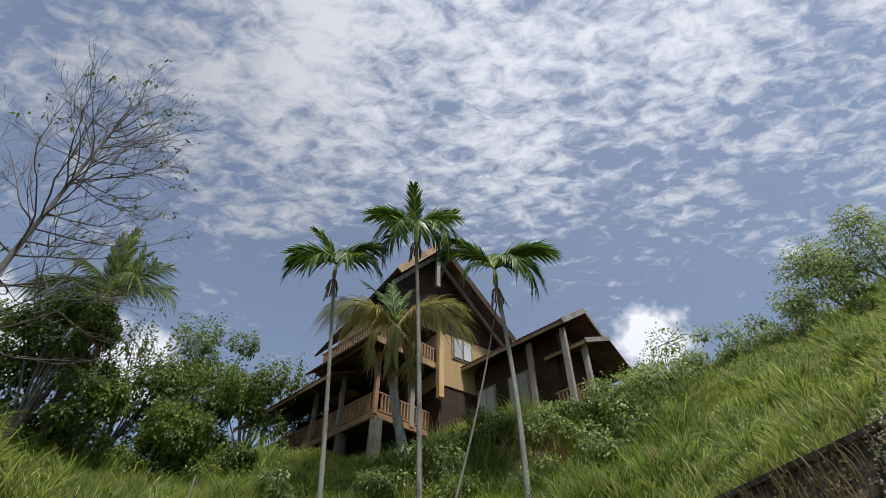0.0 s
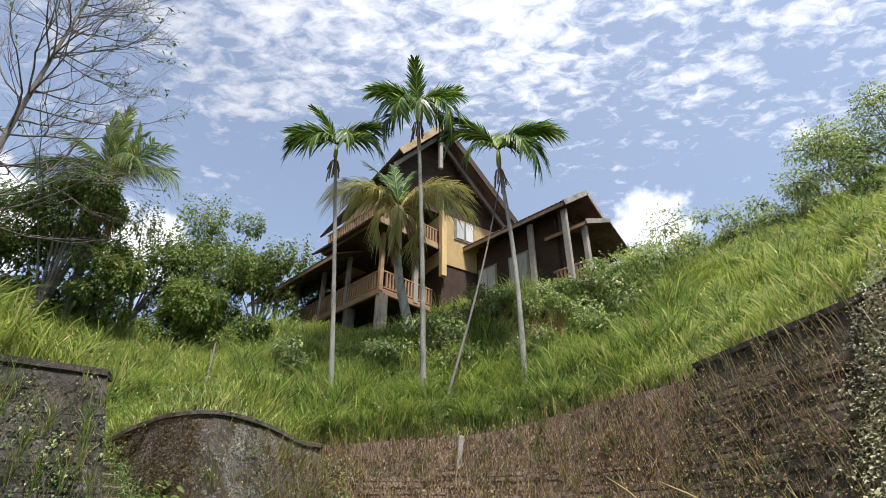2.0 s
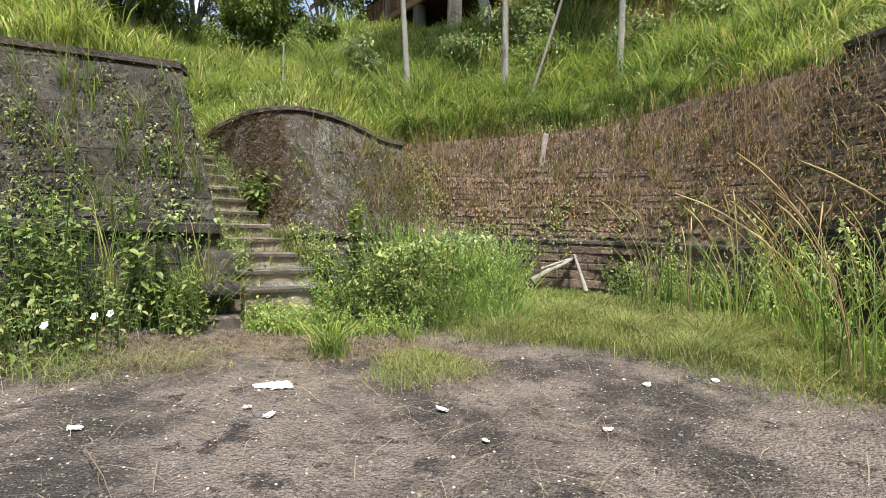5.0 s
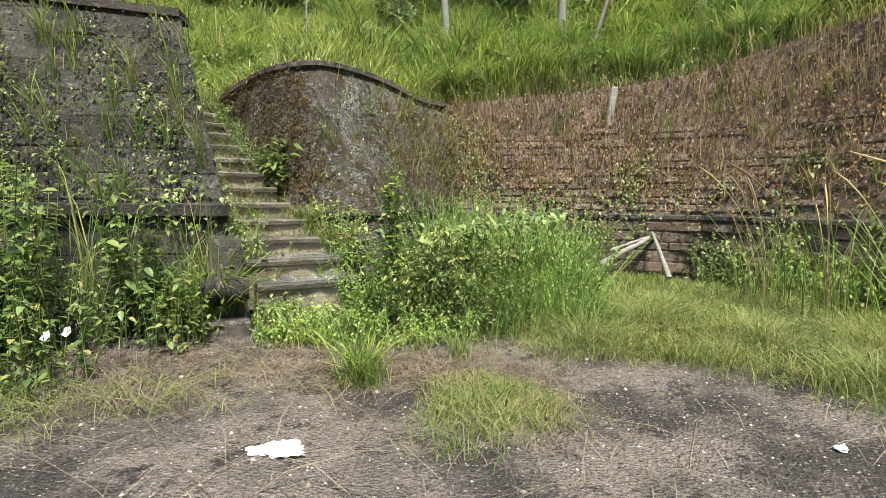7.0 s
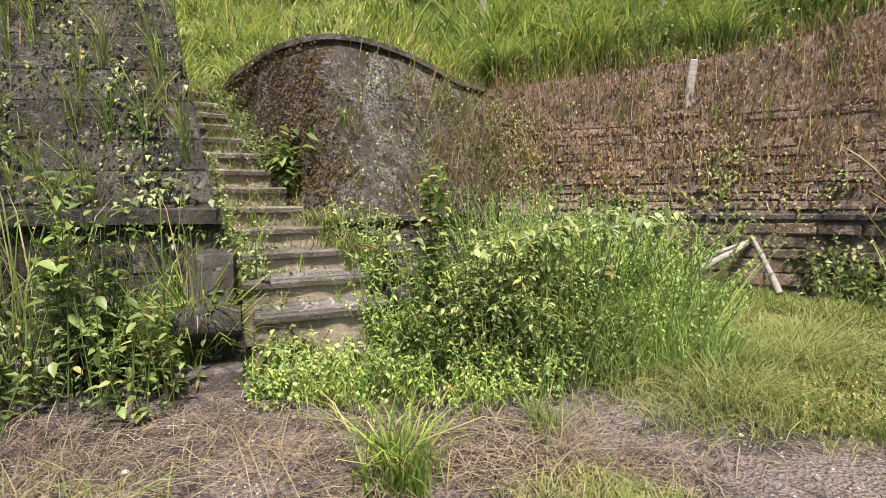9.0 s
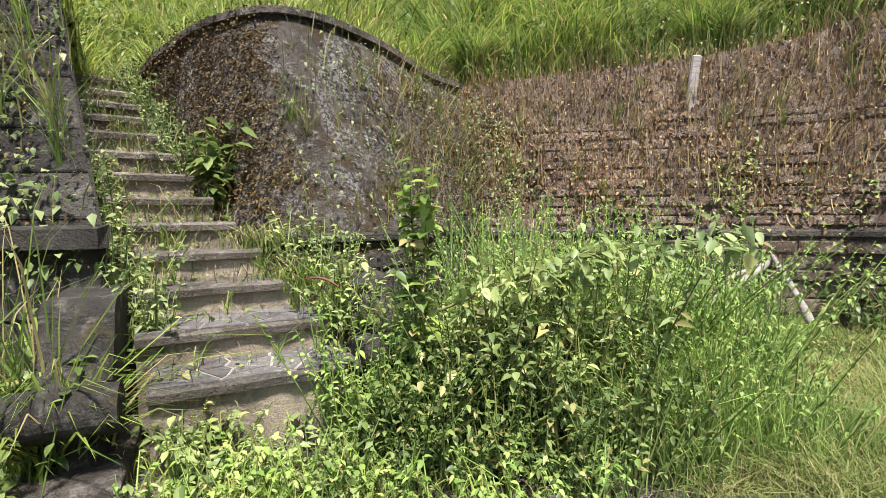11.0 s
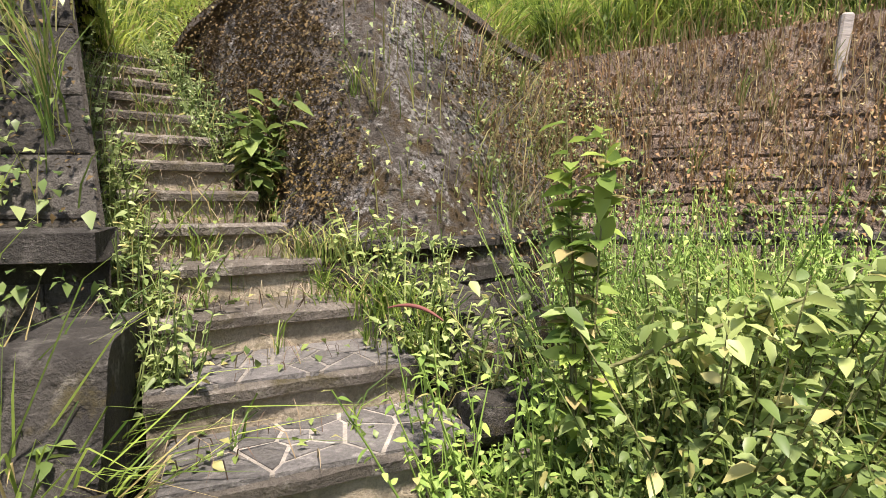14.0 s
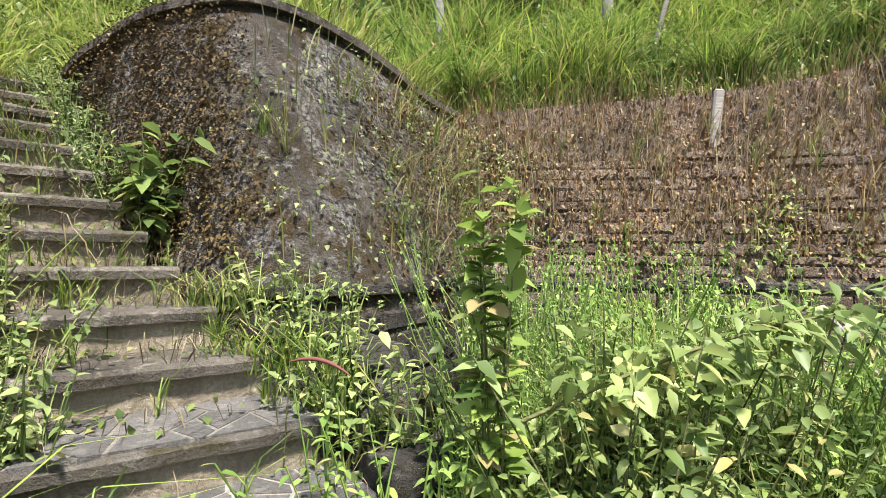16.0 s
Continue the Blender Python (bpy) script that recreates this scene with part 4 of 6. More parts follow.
def palm(name, base, top, r0, r1, label, kinds, crown, shaft=0.0, bend=(0, 0), fruit=True, group=""):
    """kinds: frond meshes with their materials; crown: rows of (mesh, yaw, tilt, scale)."""
    tree = thing(name, Matrix.Translation(base), label, "palm tree", group)
    d = Vector(top) - Vector(base)
    n = max(30, int(d.length / 0.09))
    t = np.linspace(0, 1, n)
    pts = np.stack([d.x * t + bend[0] * np.sin(np.pi * t), d.y * t + bend[1] * np.sin(np.pi * t), d.z * t - 0.3 * (1 - t)], 1)
    rad = (r0 + (r1 - r0) * t ** 0.7) * (1 + 0.05 * (np.arange(n) % 3 == 0))
    v, f = tubes([(pts, rad)], 12)
    trunk = meshed("trunk", mesh_np("trunk", v, f), M_PALMBARK, tree, smooth=True)
    if shaft:
        q = np.linspace(0, 1, 10)
        sv, sf = tubes([(np.stack([d.x + 0 * q, d.y + 0 * q, d.z - 0.05 + shaft * q], 1), r1 * (1.35 + 0.4 * np.sin(q * np.pi) - 0.7 * q))], 10)
        meshed("crownshaft", mesh_np("crownshaft", sv, sf), M_PALM, tree, "smooth green crownshaft", True)
    for k, yaw, tilt, sc in crown:
        me, mat = kinds[k]
        ob = new("frond", me)
        ob.parent = tree
        ob.matrix_basis = Matrix.Translation((d.x, d.y, d.z + shaft * 0.9)) @ Matrix.Rotation(radians(yaw), 4, "Z") @ Matrix.Rotation(radians(-tilt), 4, "Y") @ Matrix.Rotation(random.uniform(-0.3, 0.3), 4, "X") @ Matrix.Scale(sc, 4)
    if fruit:
        c = np.array([d.x, d.y, d.z - 0.15])
        lines = [(c + np.array([[0, 0, 0], [0.12 * math.cos(a), 0.12 * math.sin(a), -0.12], [0.2 * math.cos(a), 0.2 * math.sin(a), -0.5 - 0.2 * (i % 3)]]), np.array([0.02, 0.015, 0.03])) for i, a in enumerate(np.linspace(0, 6.1, 11))]
        v, f = tubes(lines, 5)
        meshed("fruit_stalk", mesh_np("fruit_stalk", v, f), M_BROWNLEAF, tree, "brown hanging fruit stalks")
    return tree


def kind(mat, *a):
    me = frond_mesh(*a)
    me.materials.append(mat)
    return me, mat


ARECA = [kind(M_PALM, 1.8, 0.62, 1.5, 1.15, 30, 0.8, 0.4, 0.062), kind(M_PALM, 1.75, 0.62, 2.1, 0.85, 30, 0.75, 0.7, 0.06), kind(M_PALM, 1.8, 0.62, 0.75, 1.45, 28, 0.75, 0.25, 0.065)]
CROWNS = [
    [(0, 178, 0, 1.1), (1, 195, -5, 1.1), (1, -10, -5, 1.15), (0, 5, 5, 1.05), (2, 75, -10, 0.95), (2, 150, -18, 1.0), (2, 20, -22, 0.95), (1, 300, -15, 0.9), (2, 215, -25, 0.8), (1, 235, -20, 0.85)],
    [(0, 180, 5, 1.15), (1, 200, -12, 1.05), (2, 130, -12, 1.1), (2, 60, -8, 1.1), (2, 185, -22, 1.1), (2, 0, -18, 1.1), (0, 10, 5, 1.0), (1, -15, -12, 1.1), (1, 330, -30, 1.15), (1, 240, -32, 1.05), (1, 280, -36, 0.95), (2, 270, -10, 0.9), (1, 170, -30, 1.1), (1, 20, -30, 1.1)],
    [(0, 172, 0, 1.15), (2, 160, -22, 1.1), (2, 110, -8, 1.1), (2, 40, -12, 1.25), (2, 10, -25, 1.3), (0, 5, 0, 1.3), (0, -8, -8, 1.25), (1, -20, -12, 1.15), (1, 300, -18, 1.0), (1, 200, -15, 0.9), (2, 75, -5, 1.1), (1, 330, -25, 1.1), (2, 190, -30, 1.0)]]
G_PALM = "three slender areca palms"
palm("areca_palm", (-3.0, 13.6, 4.75), (-3.75, 13.6, 12.65), 0.08, 0.05, "slender grey areca palm with a small green crown", ARECA, CROWNS[0], 0.55, (0.03, 0), True, G_PALM)
palm("areca_palm", (-0.55, 13.2, 4.5), (-0.96, 13.2, 14.0), 0.085, 0.055, "tallest slender areca palm with a dark green crown", ARECA, CROWNS[1], 0.5, (0.05, 0), True, G_PALM)
palm("areca_palm", (2.12, 13.5, 5.2), (1.78, 13.5, 12.2), 0.085, 0.06, "slender areca palm with a broad bright green crown", ARECA, CROWNS[2], 0.7, (0.12, 0), True, G_PALM)

leaning = thing("dead_palm_trunk", Matrix.Translation((-0.1, 13.0, 4.3)), "thin bare dead palm trunk leaning over the grass", "tree trunk")
lp = np.linspace(0, 1, 24)
lv, lf = tubes([(np.stack([1.95 * lp + 0.12 * np.sin(lp * np.pi), 0.9 * lp, 8.0 * lp - 0.4], 1), 0.042 - 0.022 * lp)], 8)
meshed("trunk", mesh_np("trunk", lv, lf), M_BARK, leaning, smooth=True)
lv, lf = tubes([(np.array([[1.95, 0.9, 7.6], [2.0, 0.8, 7.9], [2.1 + 0.1 * i, 0.7, 7.3 - 0.15 * i]]), np.array([0.02, 0.015, 0.008])) for i in range(3)], 4)
meshed("stub", mesh_np("stub", lv, lf), M_BROWNLEAF, leaning)

COCO = [kind(M_PALM, 3.0, 0.85, 1.05, 0.75, 56, 0.95, 0.6, 0.03), kind(M_PALMDRY, 3.3, 0.85, 2.0, 1.0, 58, 0.85, 1.0, 0.035), kind(M_PALMDRY, 2.6, 0.6, 2.6, 0.2, 40, 0.6, 1.2, 0.045), kind(M_PALM, 2.6, 0.6, 0.8, 1.2, 44, 0.7, 0.3, 0.045), kind(M_BROWNLEAF, 2.4, 0.5, 0.9, -1.0, 36, 0.4, 0.5, 0.04)]
palm("coconut_palm", (-1.15, 16.3, 7.6), (-1.75, 16.3, 12.2), 0.17, 0.14, "coconut palm with drooping yellowed fronds before the veranda", COCO,
     [(1, 180, 15, 1.0), (1, 205, 5, 1.0), (1, -5, 20, 0.95), (1, 10, 5, 1.0), (1, -30, 0, 0.95), (3, 120, 20, 1.0), (3, 95, 30, 1.1), (3, 60, 25, 1.0), (3, 170, 12, 1.0), (2, 230, 0, 0.9), (2, 330, -5, 0.9), (2, 275, -5, 0.85), (1, 160, 20, 0.9), (2, 30, 0, 0.9),
      (4, 250, 0, 0.9), (4, 300, 5, 0.95), (4, 200, -5, 0.9), (0, 150, 20, 0.9), (1, 220, -10, 0.9), (1, 320, -15, 0.9), (0, 20, 30, 0.9)], 0, (-0.25, 0), False)
COCO_GREY = [kind(M_TREE, 2.9, 0.85, 1.05, 0.9, 56, 0.95, 0.6, 0.035), kind(M_TREE, 3.2, 0.9, 1.7, 0.9, 58, 0.85, 1.0, 0.035), kind(M_BROWNLEAF, 2.6, 0.6, 2.4, 0.2, 40, 0.6, 1.2, 0.045), kind(M_TREE, 2.7, 0.6, 0.6, 1.4, 44, 0.7, 0.3, 0.05), kind(M_BROWNLEAF, 2.4, 0.5, 0.9, -1.0, 36, 0.4, 0.5, 0.04)]
palm("coconut_palm", (-13.6, 17.0, 8.2), (-13.9, 17.0, 14.1), 0.17, 0.15, "ragged coconut palm with dead hanging fronds among trees", COCO_GREY,
     [(1, 175, 0, 0.95), (1, 5, 0, 0.95), (1, 320, -5, 0.9), (1, 215, -5, 0.9), (0, 190, 25, 0.9), (0, -5, 18, 0.95), (3, 150, 20, 1.0), (3, 20, 25, 1.0), (0, 215, 15, 0.9), (0, 330, 12, 0.9), (4, 330, 5, 1.1), (4, 180, 15, 1.1), (4, 0, 12, 1.0), (3, 80, 40, 1.2), (3, 110, 42, 1.25), (0, 160, 20, 0.9), (1, 195, 5, 1.0), (3, 0, 30, 1.2), (3, 180, 30, 1.25), (3, 140, 15, 1.2), (3, 40, 15, 1.2), (4, 230, 0, 1.0), (4, 300, 0, 1.0), (4, 270, 5, 1.0), (2, 320, -10, 0.9), (2, 220, -10, 0.9), (0, 30, 15, 0.9), (4, 200, 10, 0.9), (3, 45, 30, 0.9)], 0, (0, 0), False)

# ---------------------------------------------------------------- branching trees
def branching(start, way, length, radius, depth, lines, tips, spread=0.55, rise=0.12, kids=(2, 4), shrink=0.68):
    n = 6
    p, d = np.array(start, float), np.array(way, float)
    d /= np.linalg.norm(d)
    pts, seg = [p.copy()], length / (n - 1)
    for _ in range(n - 1):
        d = d + RNG.normal(0, 0.12, 3) + np.array([0, 0, rise * 0.3])
        d /= np.linalg.norm(d)
        p = p + d * seg
        pts.append(p.copy())
    pts = np.array(pts)
    lines.append((pts, np.linspace(radius, radius * 0.55, n)))
    if depth == 0:
        tips.append((pts[-1], d))
        return
    for _ in range(RNG.integers(*kids)):
        k = RNG.integers(2, n)
        w = d + RNG.normal(0, spread, 3) + np.array([0, 0, rise])
        branching(pts[k], w, length * shrink * RNG.uniform(0.7, 1.15), max(radius * 0.5, 0.006), depth - 1, lines, tips, spread, rise, kids, shrink)
    branching(pts[-1], d + RNG.normal(0, 0.2, 3), length * shrink, max(radius * 0.55, 0.006), depth - 1, lines, tips, spread, rise, kids, shrink)


def bare_tree(base, label):
    tree = thing("bare_tree", Matrix.Translation(base), label, "tree")
    lines, tips = [], []
    k = np.linspace(0, 1, 16)
    trunk = np.stack([0.5 * k ** 2, 0 * k, 14.2 * k - 0.5], 1)
    lines.append((trunk, 0.17 - 0.13 * k))
    for i in range(46):
        t = RNG.uniform(0.22, 0.98)
        p = np.array([np.interp(t, k, trunk[:, 0]), 0, np.interp(t, k, trunk[:, 2])])
        a = RNG.uniform(-1.2, 1.2) if i % 4 else RNG.uniform(1.8, 4.4)
        branching(p, (math.cos(a), math.sin(a), RNG.uniform(0.2, 0.9)), RNG.uniform(1.9, 2.9) * (1.15 - 0.5 * t), 0.04 * (1.2 - 0.6 * t), 3, lines, tips, 0.5, 0.14, (2, 4), 0.66)
    v, f = tubes(lines, 4)
    meshed("trunk", mesh_np("trunk", v, f), M_BARK, tree, smooth=True)
    pick = [tips[i] for i in RNG.choice(len(tips), min(110, len(tips)), replace=False)]
    b = np.array([p for p, _ in pick]).repeat(3, 0) + RNG.normal(0, 0.09, (len(pick) * 3, 3))
    green("foliage", leaves(b, rand_dirs(len(b), -0.3), RNG.uniform(0.14, 0.24, len(b)), RNG.uniform(0.06, 0.1, len(b))), M_TREE, tree, "a few dark leaves")
    return tree


bare_tree((-13.7, 12.0, 6.4), "nearly leafless tree with fine pale branches")


def leafy_tree(name, base, height, radius, n, label, leaf=(0.16, 0.3), mat=M_TREE, blobs=9, low=0.25, group=""):
    """A tree of several stems, its crown of uneven clumps with gaps between them."""
    tree = thing(name, Matrix.Translation(base), label, "tree" if height > 2.5 else "shrub", group)
    lines, B, D = [], [], []
    for i in range(blobs):
        a, r = RNG.uniform(0, 6.28), radius * RNG.uniform(0.15, 0.85)
        c = np.array([r * math.cos(a), r * math.sin(a), height * RNG.uniform(low, 0.95)])
        s = np.linspace(0, 1, 6)[:, None]
        lines.append((np.hstack([c[:2] * s ** 1.6, c[2] * s]) + np.array([0, 0, -0.3]) * (1 - s) + RNG.normal(0, 0.04, (6, 3)) * s, np.linspace(0.05, 0.012, 6) * height / 4))
        br = radius * RNG.uniform(0.26, 0.5)
        b, d = cloud(c, (br, br, br * 0.8), int((4.2 if mat is M_TREE else 2.0) * n) // blobs)
        B.append(b), D.append(d)
        for j in range(5):
            e = c + rand_dirs(1)[0] * br
            lines.append((c + (e - c) * np.linspace(0, 1, 4)[:, None], np.linspace(0.018, 0.006, 4)))
    v, f = tubes(lines, 5)
    meshed("trunk", mesh_np("trunk", v, f), M_BARK, tree, smooth=True)
    B, D = np.vstack(B), np.vstack(D)
    D = D + RNG.normal(0, 0.5, D.shape) + np.array([0, 0, -0.15])
    k = len(B)
    green("crown", leaves(B, D, RNG.uniform(*leaf, k), RNG.uniform(*leaf, k) * 0.5), mat, tree)
    return tree


def on_hill(x, y):
    return float(land(np.array([x]), np.array([y]))[0][0])


G_TREES = "trees behind the grass"
for x, y, h, r, n, lab in ((-10.9, 19.8, 4.6, 2.4, 2600, "leafy tree with dark glossy leaves on the hill"), (-8.4, 21.5, 5.4, 2.3, 2400, "leafy tree beside the veranda with pale gaps"), (-15.5, 18.0, 4.2, 2.6, 2400, "dense dark bush under a coconut palm"),
                           (-13.2, 17.6, 2.6, 1.9, 1700, "dense dark green bush on the slope"), (-11.2, 22.5, 7.0, 2.6, 2400, "taller tree with rounded yellow-green leaves"), (-13.6, 20.5, 5.0, 2.6, 2200, "dark leafy tree closing the gap in the hedge"), (-9.8, 19.6, 2.6, 1.8, 1800, "low dark bush in front of the trees"), (-17.0, 17.0, 4.0, 2.6, 2200, "dense bush beneath the bare tree"), (-13.9, 16.1, 6.0, 1.8, 2400, "leafy climber-covered tree below the coconut crown"), (-7.9, 20.4, 1.9, 1.3, 1300, "low bush at the veranda's end"), (-18.5, 15.0, 3.4, 2.4, 1800, "grey-green bushes at the edge of grass"), (-6.9, 26.0, 5.5, 2.2, 1700, "tree standing behind the veranda")):
    leafy_tree("hill_tree", (x, y, on_hill(x, y) - 0.1), h, r, n, lab, (0.1, 0.22), low=0.04, blobs=14, group=G_TREES)
G_SHRUB = "shrubs along the ridge"
for x, y, h, r, n, mat in ((-1.6, 15.0, 1.2, 0.9, 900, M_HERB), (0.5, 14.7, 1.1, 0.8, 900, M_HERB), (-0.4, 15.8, 1.6, 1.1, 1100, M_LIME), (3.0, 14.2, 1.2, 0.9, 900, M_HERB), (-5.0, 15.2, 1.0, 0.9, 800, M_LIME), (3.4, 16.2, 2.3, 1.2, 1500, M_LIME), (4.6, 16.0, 2.4, 1.3, 1600, M_HERB), (1.4, 16.4, 1.8, 1.1, 1200, M_HERB), (6.2, 15.0, 2.3, 1.5, 1600, M_LIME), (7.4, 16.2, 2.2, 1.4, 1300, M_LIME), (9.0, 17.0, 1.8, 1.3, 1200, M_LIME), (11.5, 17.2, 1.6, 1.4, 1000, M_LIME), (13.6, 16.6, 2.4, 1.8, 1800, M_LIME), (15.6, 16.0, 3.1, 2.0, 2000, M_LIME), (17.5, 15.4, 3.4, 2.2, 2000, M_LIME), (5.0, 14.3, 1.5, 1.2, 1200, M_LIME), (13.8, 14.0, 1.6, 1.2, 1000, M_HERB), (20.0, 15.0, 3.4, 2.2, 1500, M_LIME)):
    leafy_tree("shrub", (x, y, on_hill(x, y) - 0.1), h, r, n, "leafy yellow-green shrub on the grassy ridge" if mat is M_LIME else "mid-green shrub among tall ridge grass", (0.08, 0.18), mat, 10, 0.1, G_SHRUB)

# ---------------------------------------------------------------- grass of the hillside
def scatter(n, x0, x1, y0, y1):
    return RNG.uniform(x0, x1, n), RNG.uniform(y0, y1, n)


def hill_grass(name, n, area, hgt, wid, mat, label, far=None, patch=None, leanx=0.0, droop=0.5):
    k = max(1, n // 22)
    tx, ty = scatter(k, *area)
    i = RNG.integers(0, k, n)
    x, y = tx[i] + RNG.normal(0, 0.13, n), ty[i] + RNG.normal(0, 0.13, n)
    tint = RNG.uniform(0.55, 1.25, k)[i]
    tilt = RNG.normal(0, 0.2, (k, 2))[i]
    z, d = land(x, y)
    keep = d > 0.02
    if far:
        keep &= (d > far[0]) & (d < far[1])
    if patch:
        keep &= (np.sin(x * patch + 1.3) * np.sin(y * patch * 1.2 + x * 0.4) + RNG.normal(0, 0.25, n)) > 0.15
    x, y, z, tint, tilt = x[keep], y[keep], z[keep], tint[keep], tilt[keep]
    m = len(x)
    clump = 0.7 + 0.35 * np.sin(x * 1.7 + 0.5 * y) * np.sin(y * 1.9 - 0.3 * x)
    h = RNG.uniform(*hgt, m) * clump * tint
    lean = RNG.normal(0, 0.27, (m, 2)) + tilt + np.array([leanx, -0.06])
    ob = green(name, blades(np.stack([x, y, z - 0.03], 1), h, RNG.uniform(*wid, m), lean, droop), mat)
    return tagged(ob, label, "grass", kind="stuff")


hill_grass("hill_grass", 150000, (-11, 10, 7, 20), (0.3, 0.85), (0.011, 0.028), M_GRASS, "bright green grass covering the hillside")
hill_grass("ridge_grass", 60000, (4, 20, 4, 19), (0.4, 0.95), (0.02, 0.042), M_GRASS, "bright yellow-green grass on the upper slope")
hill_grass("left_grass", 50000, (-19, -6, 5.5, 19), (0.6, 1.35), (0.018, 0.036), M_GRASS, "tall green grass above the wall", leanx=0.05)
hill_grass("tall_grass", 34000, (-4, 7, 11, 18), (0.8, 1.6), (0.018, 0.04), M_TALL, "tall green grass in clumps below the house", None, 1.1)
hill_grass("wild_grass", 22000, (-3, 9, 10.5, 17.5), (0.8, 1.6), (0.02, 0.045), M_GRASS, "long wild bright grass in tufts on the slope", None, 1.6, 0.1, 0.7)
hill_grass("rim_grass", 20000, (-3.4, 5, 10, 13.2), (0.5, 0.95), (0.012, 0.022), M_GRASS, "long green grass hanging over the wall", (0.02, 0.8), None, 0, 0.95)
hill_grass("rim_dry_grass", 6000, (0.5, 8, 4, 13.2), (0.3, 0.8), (0.008, 0.016), M_DRY, "dry straw-coloured grass along the wall's rim", (0.02, 0.5), None, 0, 0.9)


def herb_patch(name, places, n_stem, height, leaf, mat, label, spread, category="weeds", plant=False, per=9, droop=-0.1, fine=False):
    """Upright herbs: thin stems with leaves in pairs all the way up. places: rows of (x, y, z, radius)."""
    lines, B, D = [], [], []
    for x, y, z, r in places:
        for _ in range(n_stem):
            a, q = RNG.uniform(0, 6.28), r * RNG.uniform(0, 1) ** 0.5
            h = RNG.uniform(*height)
            p = np.array([x + q * math.cos(a), y + q * math.sin(a), z])
            e = np.array([RNG.normal(0, spread), RNG.normal(0, spread), 1.0]) * h
            t = np.linspace(0, 1, 5)[:, None]
            pts = p + e * t + np.array([0, 0, -0.12 * h]) * t ** 2
            lines.append((pts, np.linspace(0.006, 0.003, 5)))
            u = RNG.uniform(0.15, 1.0, per)[:, None]
            B.append(p + e * u + np.array([0, 0, -0.12 * h]) * u ** 2)
            d = rand_dirs(per, droop)
            D.append(d)
    v, f = tubes(lines, 3)
    f = np.vstack([f[:, [0, 1, 2]], f[:, [0, 2, 3]]])
    B, D = np.vstack(B), np.vstack(D)
    k = len(B)
    ln = RNG.uniform(*leaf, k)
    if plant:
        base = Vector(places[0][:3])
        ob = thing(name, Matrix.Translation(base), label, category)
        green("foliage", fine_leaves(B - np.array(base), D, ln, ln * RNG.uniform(0.5, 0.7, k)), mat, ob, smooth=True)
        tagged(green("stem", (v - np.array(base), f), M_STEM, ob), kind="stuff")
        return ob
    ob = green(name, joined((fine_leaves if fine else leaves)(B, D, ln, ln * RNG.uniform(0.45, 0.65, k)), (v, f)), mat)
    return tagged(ob, label, category, kind="stuff")


def spots(n, x0, x1, y0, y1, r, zf=None, dmin=0.1):
    out = []
    for x, y in zip(*scatter(n, x0, x1, y0, y1)):
        if zf is None:
            h, d = land(np.array([x]), np.array([y]))
            if d[0] < dmin:
                continue
            out.append((x, y, float(h[0]) - 0.02, r))
        else:
            out.append((x, y, zf, r))
    return out


hill_grass("ridge_plumes", 700, (0.2, 4.2, 14.6, 16.8), (1.0, 1.9), (0.008, 0.018), M_BROWNLEAF, "reddish seed stems standing above the ridge grass", None, None, 0.0, 0.2)
def slope_tufts(n, x0, x1, y0, y1):
    """Dense rounded tufts of long arching blades."""
    B, H, L = [], [], []
    for x, y, z, _ in spots(n, x0, x1, y0, y1, 0, None, 0.15):
        k = int(RNG.integers(90, 170))
        size = RNG.uniform(0.55, 1.15)
        B.append(np.array([x, y, z]) + np.hstack([RNG.normal(0, 0.09, (k, 2)), np.zeros((k, 1))]))
        H.append(size * RNG.uniform(0.6, 1.1, k))
        L.append(RNG.normal(0, 0.5, (k, 2)) + np.array([0, -0.12]))
    B, H, L = np.vstack(B), np.concatenate(H), np.vstack(L)
    tagged(green("grass_tufts", blades(B, H, RNG.uniform(0.012, 0.024, len(B)), L, 0.75), M_TALL), "dense arching green grass tufts on the slope", "grass", kind="stuff")


slope_tufts(150, -3.4, 5, 11.6, 14.5)
slope_tufts(150, -12, 10, 10, 17)
herb_patch("slope_herbs", spots(60, -3.5, 5, 12.4, 17, 0.5), 26, (0.4, 1.0), (0.05, 0.12), M_HERB, "leafy dark green weeds among hillside grass", 0.25)
herb_patch("slope_herbs", spots(60, -13, -4.5, 9.5, 16, 0.5), 26, (0.3, 0.8), (0.07, 0.14), M_HERB, "leafy weeds above the stairs", 0.25)
herb_patch("slope_herbs", spots(60, 2, 14, 9, 16.5, 0.55), 24, (0.4, 0.9), (0.04, 0.1), M_LIME, "pale green weeds on the upper slope", 0.25)

